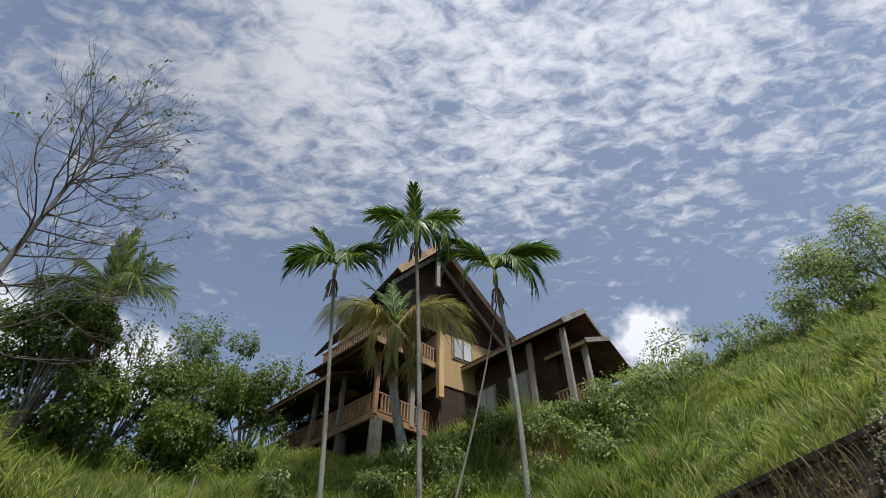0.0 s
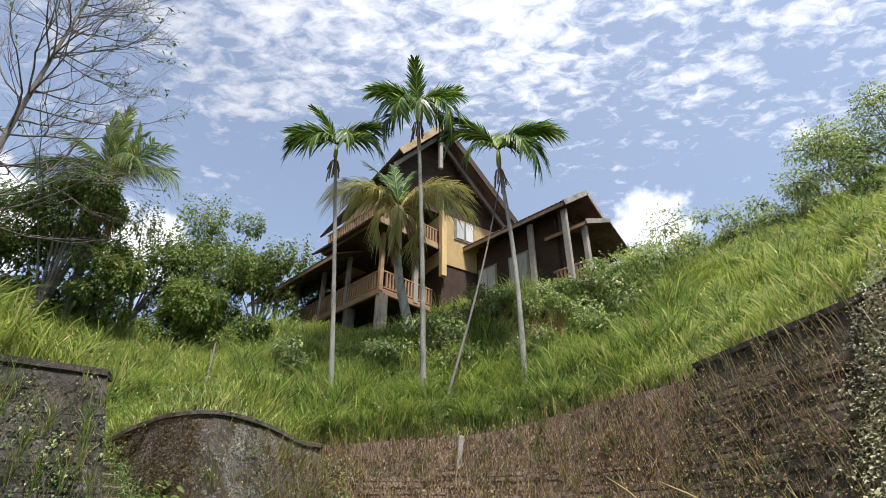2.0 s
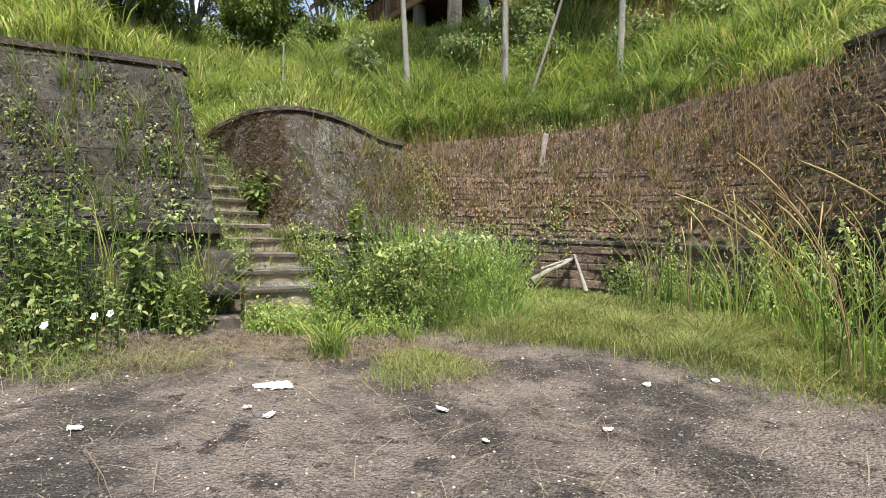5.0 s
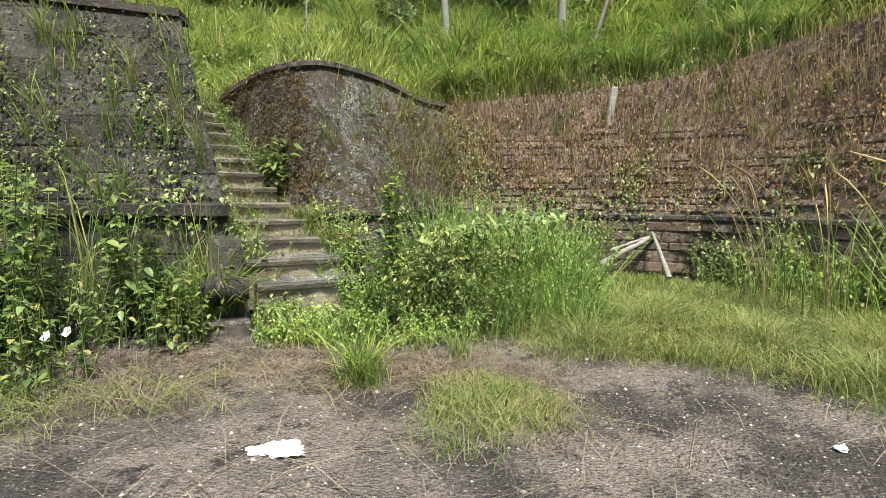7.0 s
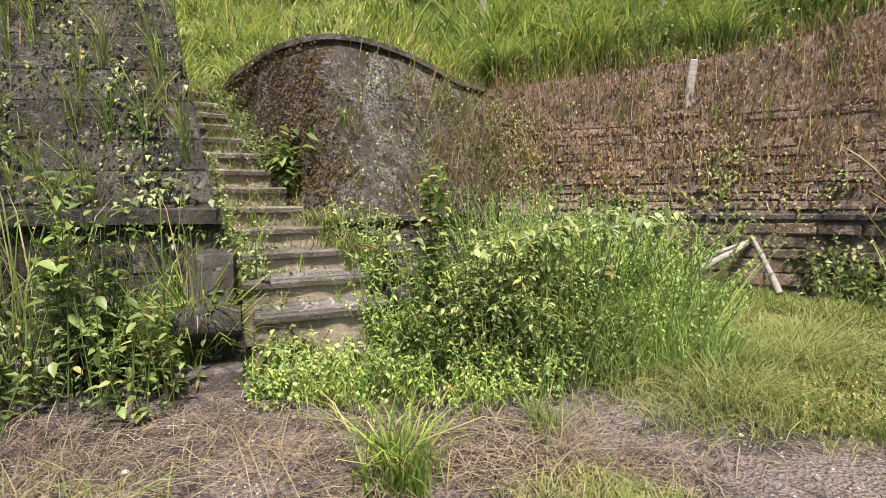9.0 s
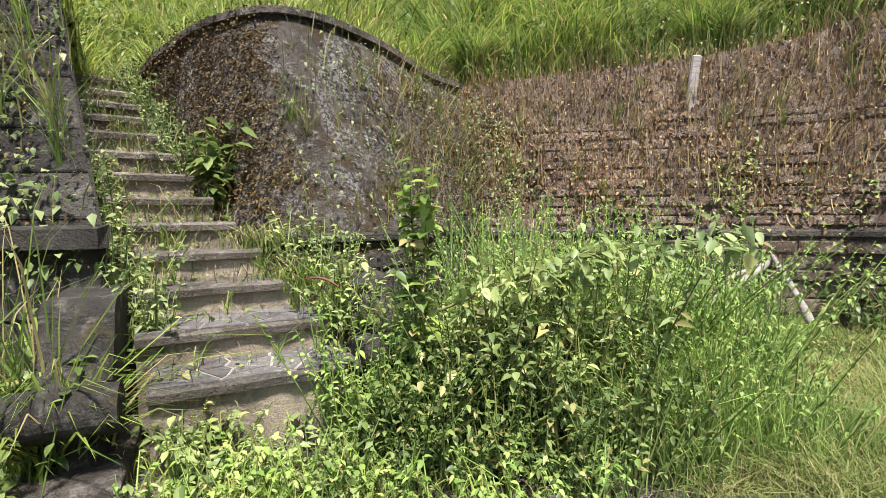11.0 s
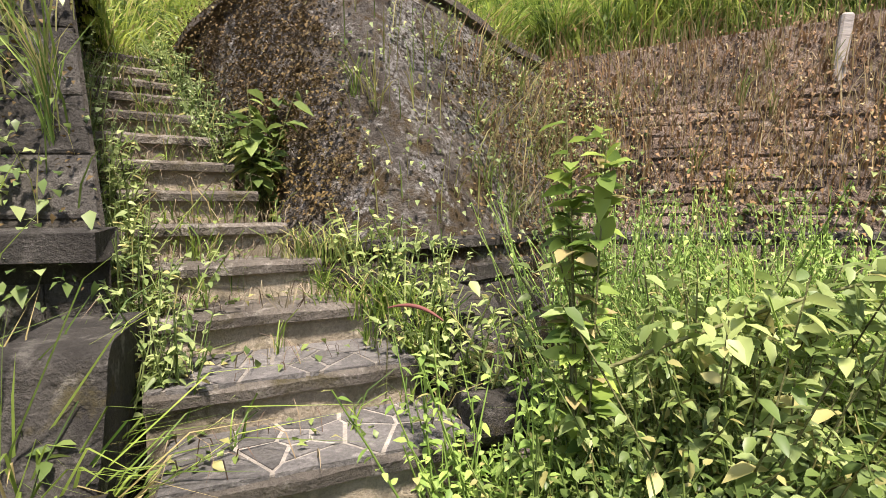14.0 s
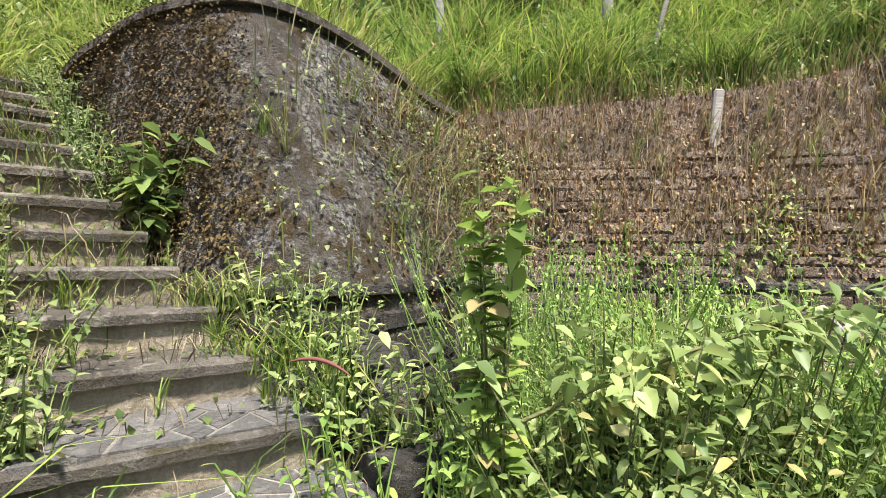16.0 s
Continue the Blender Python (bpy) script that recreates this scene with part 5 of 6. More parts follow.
# ---------------------------------------------------------------- weeds on the walls
def wall_plants(name, face, n, s0, s1, z0, z1, size, mat, label, hang=0.5, width=(0.006, 0.012), up=0.3):
    s, u = RNG.uniform(s0, s1, n), RNG.uniform(0, 1, n)
    B, Lx = [], []
    for a, b in zip(s, u):
        zt = min(z1, face.top(a) + 0.05)
        p, nn = face.at(a, z0 + (zt - z0) * b, 0.0), face.normal(a)
        B.append(p)
        Lx.append((nn.x, nn.y))
    B, Lx = np.array(B), np.array(Lx)
    h = RNG.uniform(*size, n)
    sgn = np.where(RNG.uniform(0, 1, n) < hang, -1.0, 1.0)
    v, f = blades(B, h, RNG.uniform(*width, n), Lx * RNG.uniform(0.15, 0.55, (n, 1)) + RNG.normal(0, 0.2, (n, 2)), up)
    v = v.reshape(n, 7, 3)
    dz = v[:, :, 2] - B[:, None, 2]
    v[:, :, 2] = B[:, None, 2] + dz * sgn[:, None]
    return tagged(green(name, (v.reshape(-1, 3), f), mat), label, "weeds", kind="stuff")


def wall_leaves(name, face, clumps, s0, s1, z0, z1, per, rad, leaf, mat, label):
    B, D = [], []
    for _ in range(clumps):
        s = RNG.uniform(s0, s1)
        z = RNG.uniform(z0, min(z1, face.top(s)))
        for _ in range(per):
            q = face.at(np.clip(s + RNG.normal(0, rad), face.s[0], face.s[-1]), max(0.05, z + RNG.normal(0, rad * 1.5)), RNG.uniform(0.02, 0.12))
            B.append(q), D.append(face.normal(s))
    B = np.array(B)
    D = np.array(D) + RNG.normal(0, 0.6, B.shape) + np.array([0, 0, -0.3])
    k = len(B)
    ln = RNG.uniform(*leaf, k)
    return tagged(green(name, leaves(B, D, ln, ln * 0.6), mat), label, "weeds", kind="stuff")


def tufts(name, face, n, s0, s1, z0, z1, size, mat, label, per=14, width=(0.006, 0.013)):
    B, Ln = [], []
    for _ in range(n):
        s = RNG.uniform(s0, s1)
        z = RNG.uniform(z0, min(z1, face.top(s)))
        p, nn = face.at(s, z), face.normal(s)
        for _ in range(per):
            B.append(p + Vector(RNG.normal(0, 0.02, 3)))
            Ln.append(np.array([nn.x, nn.y]) * RNG.uniform(0.1, 0.8) + RNG.normal(0, 0.35, 2))
    k = len(B)
    return tagged(green(name, blades(np.array(B), RNG.uniform(*size, k), RNG.uniform(*width, k), np.array(Ln), 0.7), mat), label, "weeds", kind="stuff")


SB, SL, SM, SR = BACK.s[-1], LEFT.s[-1], MOUND.s[-1], RIGHT.s[-1]
wall_plants("dry_stems", BACK, 5200, 0, SB, 1.4, 4.2, (0.15, 0.6), M_DRY, "dry straw stems hanging on the back wall", 0.45)
wall_plants("brown_weeds", BACK, 9000, 0, SB, 1.2, 4.2, (0.05, 0.2), M_BROWNLEAF, "small brown withered weeds on the wall", 0.6, (0.012, 0.03), 0.6)
wall_leaves("brown_creeper", BACK, 160, 0, SB, 1.3, 3.6, 26, 0.2, (0.03, 0.07), M_BROWNLEAF, "brown withered creeper on the back wall")
wall_leaves("green_creeper", BACK, 18, 0, SB, 0.6, 1.9, 34, 0.14, (0.05, 0.1), M_HERB, "green creeper climbing the back wall")
wall_leaves("corner_creeper", BACK, 34, 0.2, 1.1, 1.3, 3.0, 34, 0.1, (0.03, 0.065), M_LIME, "yellow-green creeper in the corner of two walls")
wall_leaves("yellow_creeper", BACK, 8, 1.2, SB, 0.8, 2.2, 40, 0.12, (0.05, 0.1), M_LIME, "yellow-green creeper climbing the back wall")
tufts("wall_tufts", BACK, 40, 0, SB, 1.3, 3.5, (0.25, 0.6), M_STRAW, "grass tufts rooted in the back wall")
wall_plants("mound_stems", MOUND, 330, SM * 0.52, SM, 1.2, 3.4, (0.2, 0.7), M_STRAW, "straw stems on the rounded wall", 0.4)
wall_leaves("mound_moss", MOUND, 300, 1.0, SM * 0.5, 1.3, 3.4, 34, 0.12, (0.015, 0.045), M_MOSS, "brown moss and withered leaflets on the render")
wall_leaves("mound_moss", MOUND, 170, SM * 0.66, SM * 0.97, 1.15, 2.9, 30, 0.12, (0.015, 0.045), M_MOSS, "brown moss on the weathered render")
wall_plants("mound_stems", MOUND, 260, SM * 0.7, SM, 1.2, 2.8, (0.25, 0.7), M_DRY, "thin dry stems against the rounded wall", 0.4)
wall_leaves("mound_creeper", MOUND, 50, SM * 0.5, SM, 1.1, 3.1, 18, 0.12, (0.03, 0.06), M_LIME, "thin pale creeper on the rounded wall")
tufts("mound_tufts", MOUND, 14, SM * 0.5, SM, 1.2, 3.0, (0.25, 0.55), M_STRAW, "yellow grass tufts on the rounded wall")
wall_plants("left_wall_stems", LEFT, 1100, SL - 7, SL, 1.3, 3.8, (0.15, 0.5), M_STRAW, "straw stems on the dark wall", 0.5)
wall_leaves("left_wall_creeper", LEFT, 190, SL - 7, SL, 0.7, 3.5, 18, 0.1, (0.03, 0.075), M_HERB, "small creepers on the dark wall")
wall_leaves("left_wall_withered", LEFT, 240, SL - 7, SL, 1.3, 3.6, 18, 0.15, (0.02, 0.045), M_MOSS, "withered moss and leaflets on the dark wall")
tufts("left_wall_tufts", LEFT, 80, SL - 7, SL, 1.2, 3.5, (0.35, 0.95), M_TALL, "long grass tufts rooted in the dark wall")
tufts("left_wall_tufts", LEFT, 60, SL - 7, SL, 1.2, 3.5, (0.3, 0.8), M_STRAW, "yellowing grass tufts rooted in the dark wall")
wall_leaves("left_wall_vine", LEFT, 11, SL - 5, SL - 0.3, 1.2, 2.8, 46, 0.14, (0.05, 0.1), M_LIME, "leafy light green climbers on the dark wall")
wall_plants("right_wall_stems", RIGHT, 4600, 0, 9, 1.3, 4.2, (0.15, 0.55), M_DRY, "straw stems on the side wall", 0.5)
wall_leaves("right_wall_creeper", RIGHT, 150, 0, 9, 1.2, 4.0, 20, 0.2, (0.03, 0.07), M_HERB, "pale creeper on the side wall")
wall_leaves("right_wall_withered", RIGHT, 420, 0, 9, 1.5, 4.1, 20, 0.16, (0.02, 0.06), M_BROWNLEAF, "withered leaflets on the side wall")
# a pale dry creeper hanging over the side wall
wall_leaves("pale_creeper", RIGHT, 170, 3.3, 5.2, 1.6, 4.5, 110, 0.17, (0.03, 0.08), M_PALELEAF, "pale dry creeper hanging over the side wall")

wall_plants("pale_strands", RIGHT, 1500, 3.45, 5.2, 2.2, 4.4, (0.3, 0.9), M_PALELEAF, "pale dry strands hanging over the side wall", 0.95, (0.008, 0.02), 0.4)

# ---------------------------------------------------------------- weeds of the court
herb_patch("wall_foot_herbs", [(x, y, 0, 0.35) for x, y in ((-4.2, 6.5), (-4.6, 6.2), (-5.1, 6.0), (-5.6, 5.7), (-6.2, 5.4), (-4.7, 5.6), (-5.4, 5.2), (-4.0, 6.2), (-6.3, 4.8), (-5.2, 4.7), (-4.2, 5.0), (-4.5, 4.6))], 36, (0.3, 0.95), (0.035, 0.095), M_HERB, "leafy dark green weeds at the wall's foot", 0.22, fine=True)
herb_patch("tall_herbs", [(-5.3, 5.7, 0, 0.35), (-5.0, 5.5, 0, 0.3), (-5.7, 5.3, 0, 0.35), (-4.55, 6.35, 0, 0.2), (-6.4, 5.3, 0, 0.4)], 26, (1.0, 1.95), (0.07, 0.14), M_HERB, "tall leafy weeds against the dark wall", 0.12, per=16, fine=True)
herb_patch("stair_herbs", [(-2.9, 7.1, 0, 0.35), (-3.2, 6.8, 0, 0.3), (-2.5, 7.0, 0, 0.35), (-2.2, 7.3, 0, 0.3), (-3.4, 7.0, 0.1, 0.2)], 34, (0.15, 0.4), (0.03, 0.07), M_LIME, "low leafy weeds before the bottom step", 0.3, fine=True)
side_places = []
for i in range(1, 12):
    m, w, z = step_frame(i)
    q = Matrix.Translation((-3.2, 7.4, 0)) @ m @ Vector((-w + 0.06, 0.1, z))
    side_places.append((q.x, q.y, q.z - 0.15, 0.13))
herb_patch("stair_side_herbs", side_places, 34, (0.25, 0.65), (0.025, 0.065), M_LIME, "green weeds along the stair's wall side", 0.22, per=12, fine=True)
top_places = []
for i in range(6, 13):
    m, w, z = step_frame(i)
    q = Matrix.Translation((-3.2, 7.4, 0)) @ m @ Vector((-0.02, 0.12, z))
    top_places.append((q.x, q.y, q.z - 0.05, 0.14))
herb_patch("stair_edge_herbs", top_places, 20, (0.2, 0.5), (0.025, 0.06), M_LIME, "light green weeds between stairs and rounded wall", 0.25, per=12, fine=True)
herb_patch("low_herbs", [(-2.9, 6.75, 0, 0.3), (-2.5, 6.75, 0, 0.35), (-2.0, 6.85, 0, 0.3), (-1.6, 6.95, 0, 0.3), (-3.2, 6.55, 0, 0.25), (-2.35, 7.4, 0, 0.2), (-2.2, 7.65, 0, 0.2), (-2.45, 7.5, 0.1, 0.15), (-2.65, 7.5, 0.15, 0.12), (-2.55, 7.35, 0.0, 0.15), (-2.3, 7.5, 0.2, 0.15)], 40, (0.12, 0.42), (0.02, 0.05), M_AIRY, "low small-leaved weeds at the edge of the ground", 0.35, per=12, fine=True)
herb_patch("right_foot_herbs", [(3.3, y, 0, 0.4) for y in (4.6, 5.4, 6.2, 7.0, 7.8, 8.6)] + [(2.9, 8.9, 0, 0.4), (2.4, 9.5, 0, 0.4)], 22, (0.4, 1.3), (0.03, 0.075), M_AIRY, "leafy weeds at the side wall's foot", 0.3, per=22)
herb_patch("right_foot_creeper", [(3.5, y, 0.6, 0.3) for y in (5.0, 6.4, 7.6, 8.7)], 26, (0.4, 1.2), (0.05, 0.1), M_LIME, "pale creeper at the side wall's foot", 0.3, per=14)
herb_patch("pier_weeds", [(-2.75, 7.35, 0, 0.15), (-2.55, 7.42, 0, 0.15), (-2.4, 7.75, 0, 0.15), (-2.35, 7.95, 0, 0.15)], 26, (0.45, 1.05), (0.025, 0.06), M_AIRY, "small-leaved weeds hiding the stair pier", 0.16, per=18, fine=True)
herb_patch("step_herbs", [(-3.05, 8.0, 0.62, 0.2), (-3.2, 8.25, 0.85, 0.22), (-3.45, 8.4, 1.0, 0.2), (-2.8, 7.95, 0.5, 0.2), (-5.3, 9.75, 2.2, 0.2), (-5.7, 10.0, 2.5, 0.25), (-6.1, 10.3, 2.7, 0.25)], 26, (0.2, 0.5), (0.03, 0.07), M_LIME, "weeds growing on the stair treads", 0.3, fine=True)
herb_patch("sapling", [(-4.52, 8.86, 1.36, 0.08)], 14, (0.5, 1.1), (0.09, 0.18), M_HERB, "large-leaved green sapling beside the rounded wall", 0.17, "sapling", True, per=18, droop=-0.35)
# the bush beside the stairs, with one tall sprig and a long side branch
herb_patch("lime_bush", [(-2.1, 7.8, 0, 0.2), (-1.8, 7.85, 0, 0.28), (-1.45, 7.95, 0, 0.3), (-1.1, 8.1, 0, 0.25), (-1.85, 7.6, 0, 0.2)], 42, (0.35, 1.35), (0.025, 0.095), M_LIME, "broad bush of pale lime-green leaves beside the steps", 0.26, "bush", True, per=30, droop=-0.3)
herb_patch("bush_shade", [(-2.05, 7.6, 0, 0.3), (-1.6, 7.6, 0, 0.35), (-1.2, 7.7, 0, 0.35)], 70, (0.4, 1.05), (0.03, 0.065), M_HERB, "mid-green weeds grown through the lime bush", 0.2, per=20, fine=True)
herb_patch("bush_foot", [(-2.0, 7.3, 0, 0.3), (-1.6, 7.3, 0, 0.4), (-1.1, 7.5, 0, 0.4), (-2.35, 7.25, 0, 0.22), (-0.7, 7.8, 0, 0.4)], 90, (0.25, 0.8), (0.025, 0.06), M_HERB, "darker green weeds below the lime bush", 0.25, per=16, fine=True)
herb_patch("sprig", [(-2.35, 7.5, 0, 0.02)], 5, (1.6, 1.98), (0.07, 0.135), M_TALL, "upright green sprig above the bush", 0.03, "sapling", True, per=46, droop=0.3)


def side_branch():
    t = np.linspace(0, 1, 40)[:, None]
    p = np.array([-2.25, 7.5, 0.8]) + t * np.array([1.7, 0.25, 0.42]) + np.array([0, 0, 0.10]) * np.sin(t * np.pi)
    n = 260
    u = RNG.uniform(0.1, 1, n)
    b = np.stack([np.interp(u, t[:, 0], p[:, i]) for i in range(3)], 1) + RNG.normal(0, 0.06, (n, 3))
    ln = RNG.uniform(0.06, 0.115, n)
    v, f = tubes([(p, np.linspace(0.008, 0.003, 40))], 4)
    f = np.vstack([f[:, [0, 1, 2]], f[:, [0, 2, 3]]])
    branch = thing("bush_branch", pose(0, 0, 0), "long arching branch with hanging pale green leaves", "branch")
    green("foliage", fine_leaves(b, RNG.normal(0, 0.5, (n, 3)) + np.array([0.25, -0.2, -0.45]), ln, ln * 0.55), M_LIME, branch)
    green("twig", (v, f), M_STEM, branch)


side_branch()


def court_grass(name, n, cx, cy, rx, ry, hgt, wid, mat, label, lean=0.35, droop=0.5, z=0.0, bias=(0, 0)):
    n = int(n)
    a = RNG.uniform(0, 6.28, n)
    r = RNG.uniform(0, 1, n) ** 0.5 * (1 + RNG.normal(0, 0.2, n) + 0.2 * np.sin(3 * a + cx * 5))
    x, y = cx + rx * r * np.cos(a), cy + ry * r * np.sin(a)
    lump = 0.72 + 0.5 * np.sin(x * 4.3 + 1.7 * y) * np.sin(y * 5.1 - 1.1 * x) + 0.2 * np.sin(x * 11 + y * 7)
    h = RNG.uniform(*hgt, n) * (1.1 - 0.45 * np.clip(r, 0, 1)) * (lump if max(rx, ry) > 0.9 and droop < 1 else 1.0)
    ob = green(name, blades(np.stack([x, y, ground_z(x, y) - 0.01 + z], 1), h, RNG.uniform(*wid, n), RNG.normal(0, lean, (n, 2)) + np.array(bias), droop), mat)
    return tagged(ob, label, "grass", kind="stuff")


court_grass("airy_weeds", 8000, -1.15, 8.6, 1.0, 1.0, (0.6, 1.4), (0.004, 0.009), M_AIRY, "airy fine bright green weeds in the court", 0.4)
herb_patch("airy_leaves", [(-1.3, 8.3, 0, 0.5), (-0.8, 8.7, 0, 0.45), (-1.1, 9.0, 0, 0.5), (-1.6, 8.9, 0, 0.5), (-0.8, 8.2, 0, 0.4), (-0.5, 8.2, 0, 0.35)], 130, (0.5, 1.4), (0.02, 0.05), M_AIRY, "fine-leaved green weeds in the court", 0.3, per=34)
herb_patch("airy_leaves", [(-1.9, 9.0, 0, 0.4), (-1.3, 9.4, 0, 0.5), (-0.6, 9.6, 0, 0.5), (-2.3, 8.9, 0.0, 0.3), (-1.9, 10.0, 0, 0.4)], 60, (1.0, 1.75), (0.018, 0.045), M_AIRY, "tall wispy fine-leaved weeds before the back wall", 0.2, per=26)
court_grass("airy_weeds", 5000, -0.75, 7.75, 0.7, 0.5, (0.4, 0.95), (0.003, 0.007), M_AIRY, "airy fine green weeds beside the lime bush", 0.22)
herb_patch("airy_leaves", [(-0.95, 7.7, 0, 0.35), (-0.5, 7.7, 0, 0.35), (-0.6, 8.1, 0, 0.35)], 80, (0.3, 0.9), (0.014, 0.035), M_AIRY, "fine-leaved weeds beside the lime bush", 0.25, per=34)
court_grass("court_grass", 26000, 0.9, 8.6, 2.4, 1.7, (0.16, 0.52), (0.004, 0.009), M_STRAW, "yellow-green grass before the back wall", 0.6, 0.8)
herb_patch("court_herbs", [(0.1, 7.2, 0, 0.5), (0.7, 7.3, 0, 0.5), (1.5, 6.8, 0, 0.5), (0.9, 8.0, 0, 0.6), (1.6, 8.4, 0, 0.6), (2.2, 7.8, 0, 0.6), (1.2, 9.0, 0, 0.6), (2.5, 7.0, 0, 0.6), (0.4, 7.7, 0, 0.5)], 60, (0.1, 0.42), (0.014, 0.035), M_STRAW, "small-leaved olive weeds among the court's grass", 0.35, per=26)
court_grass("court_grass", 20000, 2.4, 6.9, 1.5, 1.4, (0.2, 0.65), (0.003, 0.007), M_STRAW, "yellow-green grass before the side wall", 0.65, 0.8)
court_grass("court_grass", 16000, 0.3, 7.6, 1.5, 0.9, (0.2, 0.62), (0.003, 0.006), M_STRAW, "low olive grass at the edge of the bare ground", 0.7, 0.8)
court_grass("back_weeds", 14000, 0.6, 10.4, 3.2, 0.6, (0.12, 0.35), (0.005, 0.01), M_TALL, "green weeds along the back wall's foot", 0.3)
herb_patch("back_herbs", [(x, y, 0, 0.35) for x, y in ((-2.0, 10.6), (-1.4, 10.5), (-0.3, 10.65), (1.75, 10.4), (2.1, 10.2), (2.4, 9.9), (2.9, 9.5), (3.2, 9.0))], 34, (0.4, 0.9), (0.05, 0.1), M_HERB, "leafy weeds along the back wall's foot", 0.25)
court_grass("grass_island", 5200, -1.02, 5.5, 0.5, 0.62, (0.05, 0.2), (0.003, 0.006), M_STRAW, "patch of dull yellow-green grass on bare ground", 0.6, 0.7)
court_grass("grass_island", 1200, -0.85, 5.45, 0.75, 0.7, (0.04, 0.14), (0.003, 0.006), M_LITTER, "dry fringe of the grass patch", 0.8, 0.9)
herb_patch("island_herbs", [(-1.15, 5.65, 0, 0.3), (-0.9, 5.4, 0, 0.3), (-1.1, 5.2, 0, 0.25)], 24, (0.06, 0.2), (0.01, 0.022), M_STRAW, "small-leaved weeds in the grass patch", 0.4, per=14)
court_grass("dead_litter", 1000, -2.5, 5.95, 1.2, 0.5, (0.08, 0.28), (0.003, 0.006), M_LITTER, "trampled brown straw before the stairs", 2.0, 1.7)
court_grass("dead_litter", 1100, -1.2, 6.2, 0.9, 0.5, (0.06, 0.24), (0.003, 0.006), M_LITTER, "trampled brown straw at the weeds' edge", 2.0, 1.7)
court_grass("dead_litter", 700, -3.9, 5.4, 0.9, 0.5, (0.08, 0.3), (0.003, 0.006), M_LITTER, "withered brown stalks at the wall's foot", 1.8, 1.6)
court_grass("grass_tuft", 110, -1.42, 6.5, 0.14, 0.12, (0.15, 0.42), (0.004, 0.008), M_STRAW, "small yellow tuft at the edge of bare ground", 0.5, 0.6)
court_grass("step_grass", 1800, -2.6, 6.85, 1.0, 0.4, (0.12, 0.4), (0.005, 0.010), M_GRASS, "green grass before the stairs", 0.35)
court_grass("grass_tuft", 170, -2.06, 5.75, 0.17, 0.12, (0.35, 0.75), (0.008, 0.014), M_TALL, "tuft of long green grass on bare ground", 0.45, 0.6)
court_grass("straw_heap", 240, -3.35, 5.05, 0.6, 0.36, (0.12, 0.4), (0.004, 0.008), M_STRAW, "heap of flattened greenish straw grass", 1.1, 1.4)
court_grass("straw_heap", 200, -3.35, 5.05, 0.55, 0.34, (0.12, 0.4), (0.003, 0.006), M_LITTER, "heap of flattened dull straw grass", 1.1, 1.45)
court_grass("straw_heap", 450, -4.2, 4.6, 0.7, 0.35, (0.2, 0.5), (0.003, 0.007), M_STRAW, "scattered flattened straw grass", 1.2, 1.5)
court_grass("pier_grass", 500, -4.0, 6.75, 0.16, 0.16, (0.7, 1.35), (0.009, 0.017), M_TALL, "tall arching grass beside the stair pier", 0.4, 0.75)
court_grass("pier_grass", 70, -4.2, 6.75, 0.25, 0.2, (1.3, 2.3), (0.007, 0.014), M_TALL, "very tall thin grass beside the stair pier", 0.22, 0.4)
court_grass("pier_grass", 60, -4.9, 6.2, 0.4, 0.25, (1.3, 2.4), (0.007, 0.014), M_STRAW, "very tall thin grass against the dark wall", 0.22, 0.4)
court_grass("pier_grass", 300, -4.55, 6.6, 0.2, 0.15, (0.6, 1.2), (0.009, 0.016), M_TALL, "tall arching grass against the dark wall", 0.4, 0.75)
court_grass("tread_grass", 160, -3.4, 8.15, 0.3, 0.12, (0.2, 0.5), (0.006, 0.011), M_TALL, "grass growing on a stair tread", 0.5, 0.8, 0.83)
court_grass("tread_grass", 120, -3.85, 8.45, 0.3, 0.12, (0.2, 0.45), (0.006, 0.011), M_STRAW, "dry grass growing on a stair tread", 0.5, 0.8, 1.1)
court_grass("tread_grass", 110, -3.05, 8.0, 0.12, 0.1, (0.3, 0.7), (0.007, 0.012), M_TALL, "grass at the end of a stair tread", 0.4, 0.7, 0.6)
court_grass("ground_straw", 700, -1.6, 4.6, 3.6, 2.4, (0.08, 0.35), (0.003, 0.007), M_LITTER, "loose straw stalks lying on the ground", 2.2, 1.78)


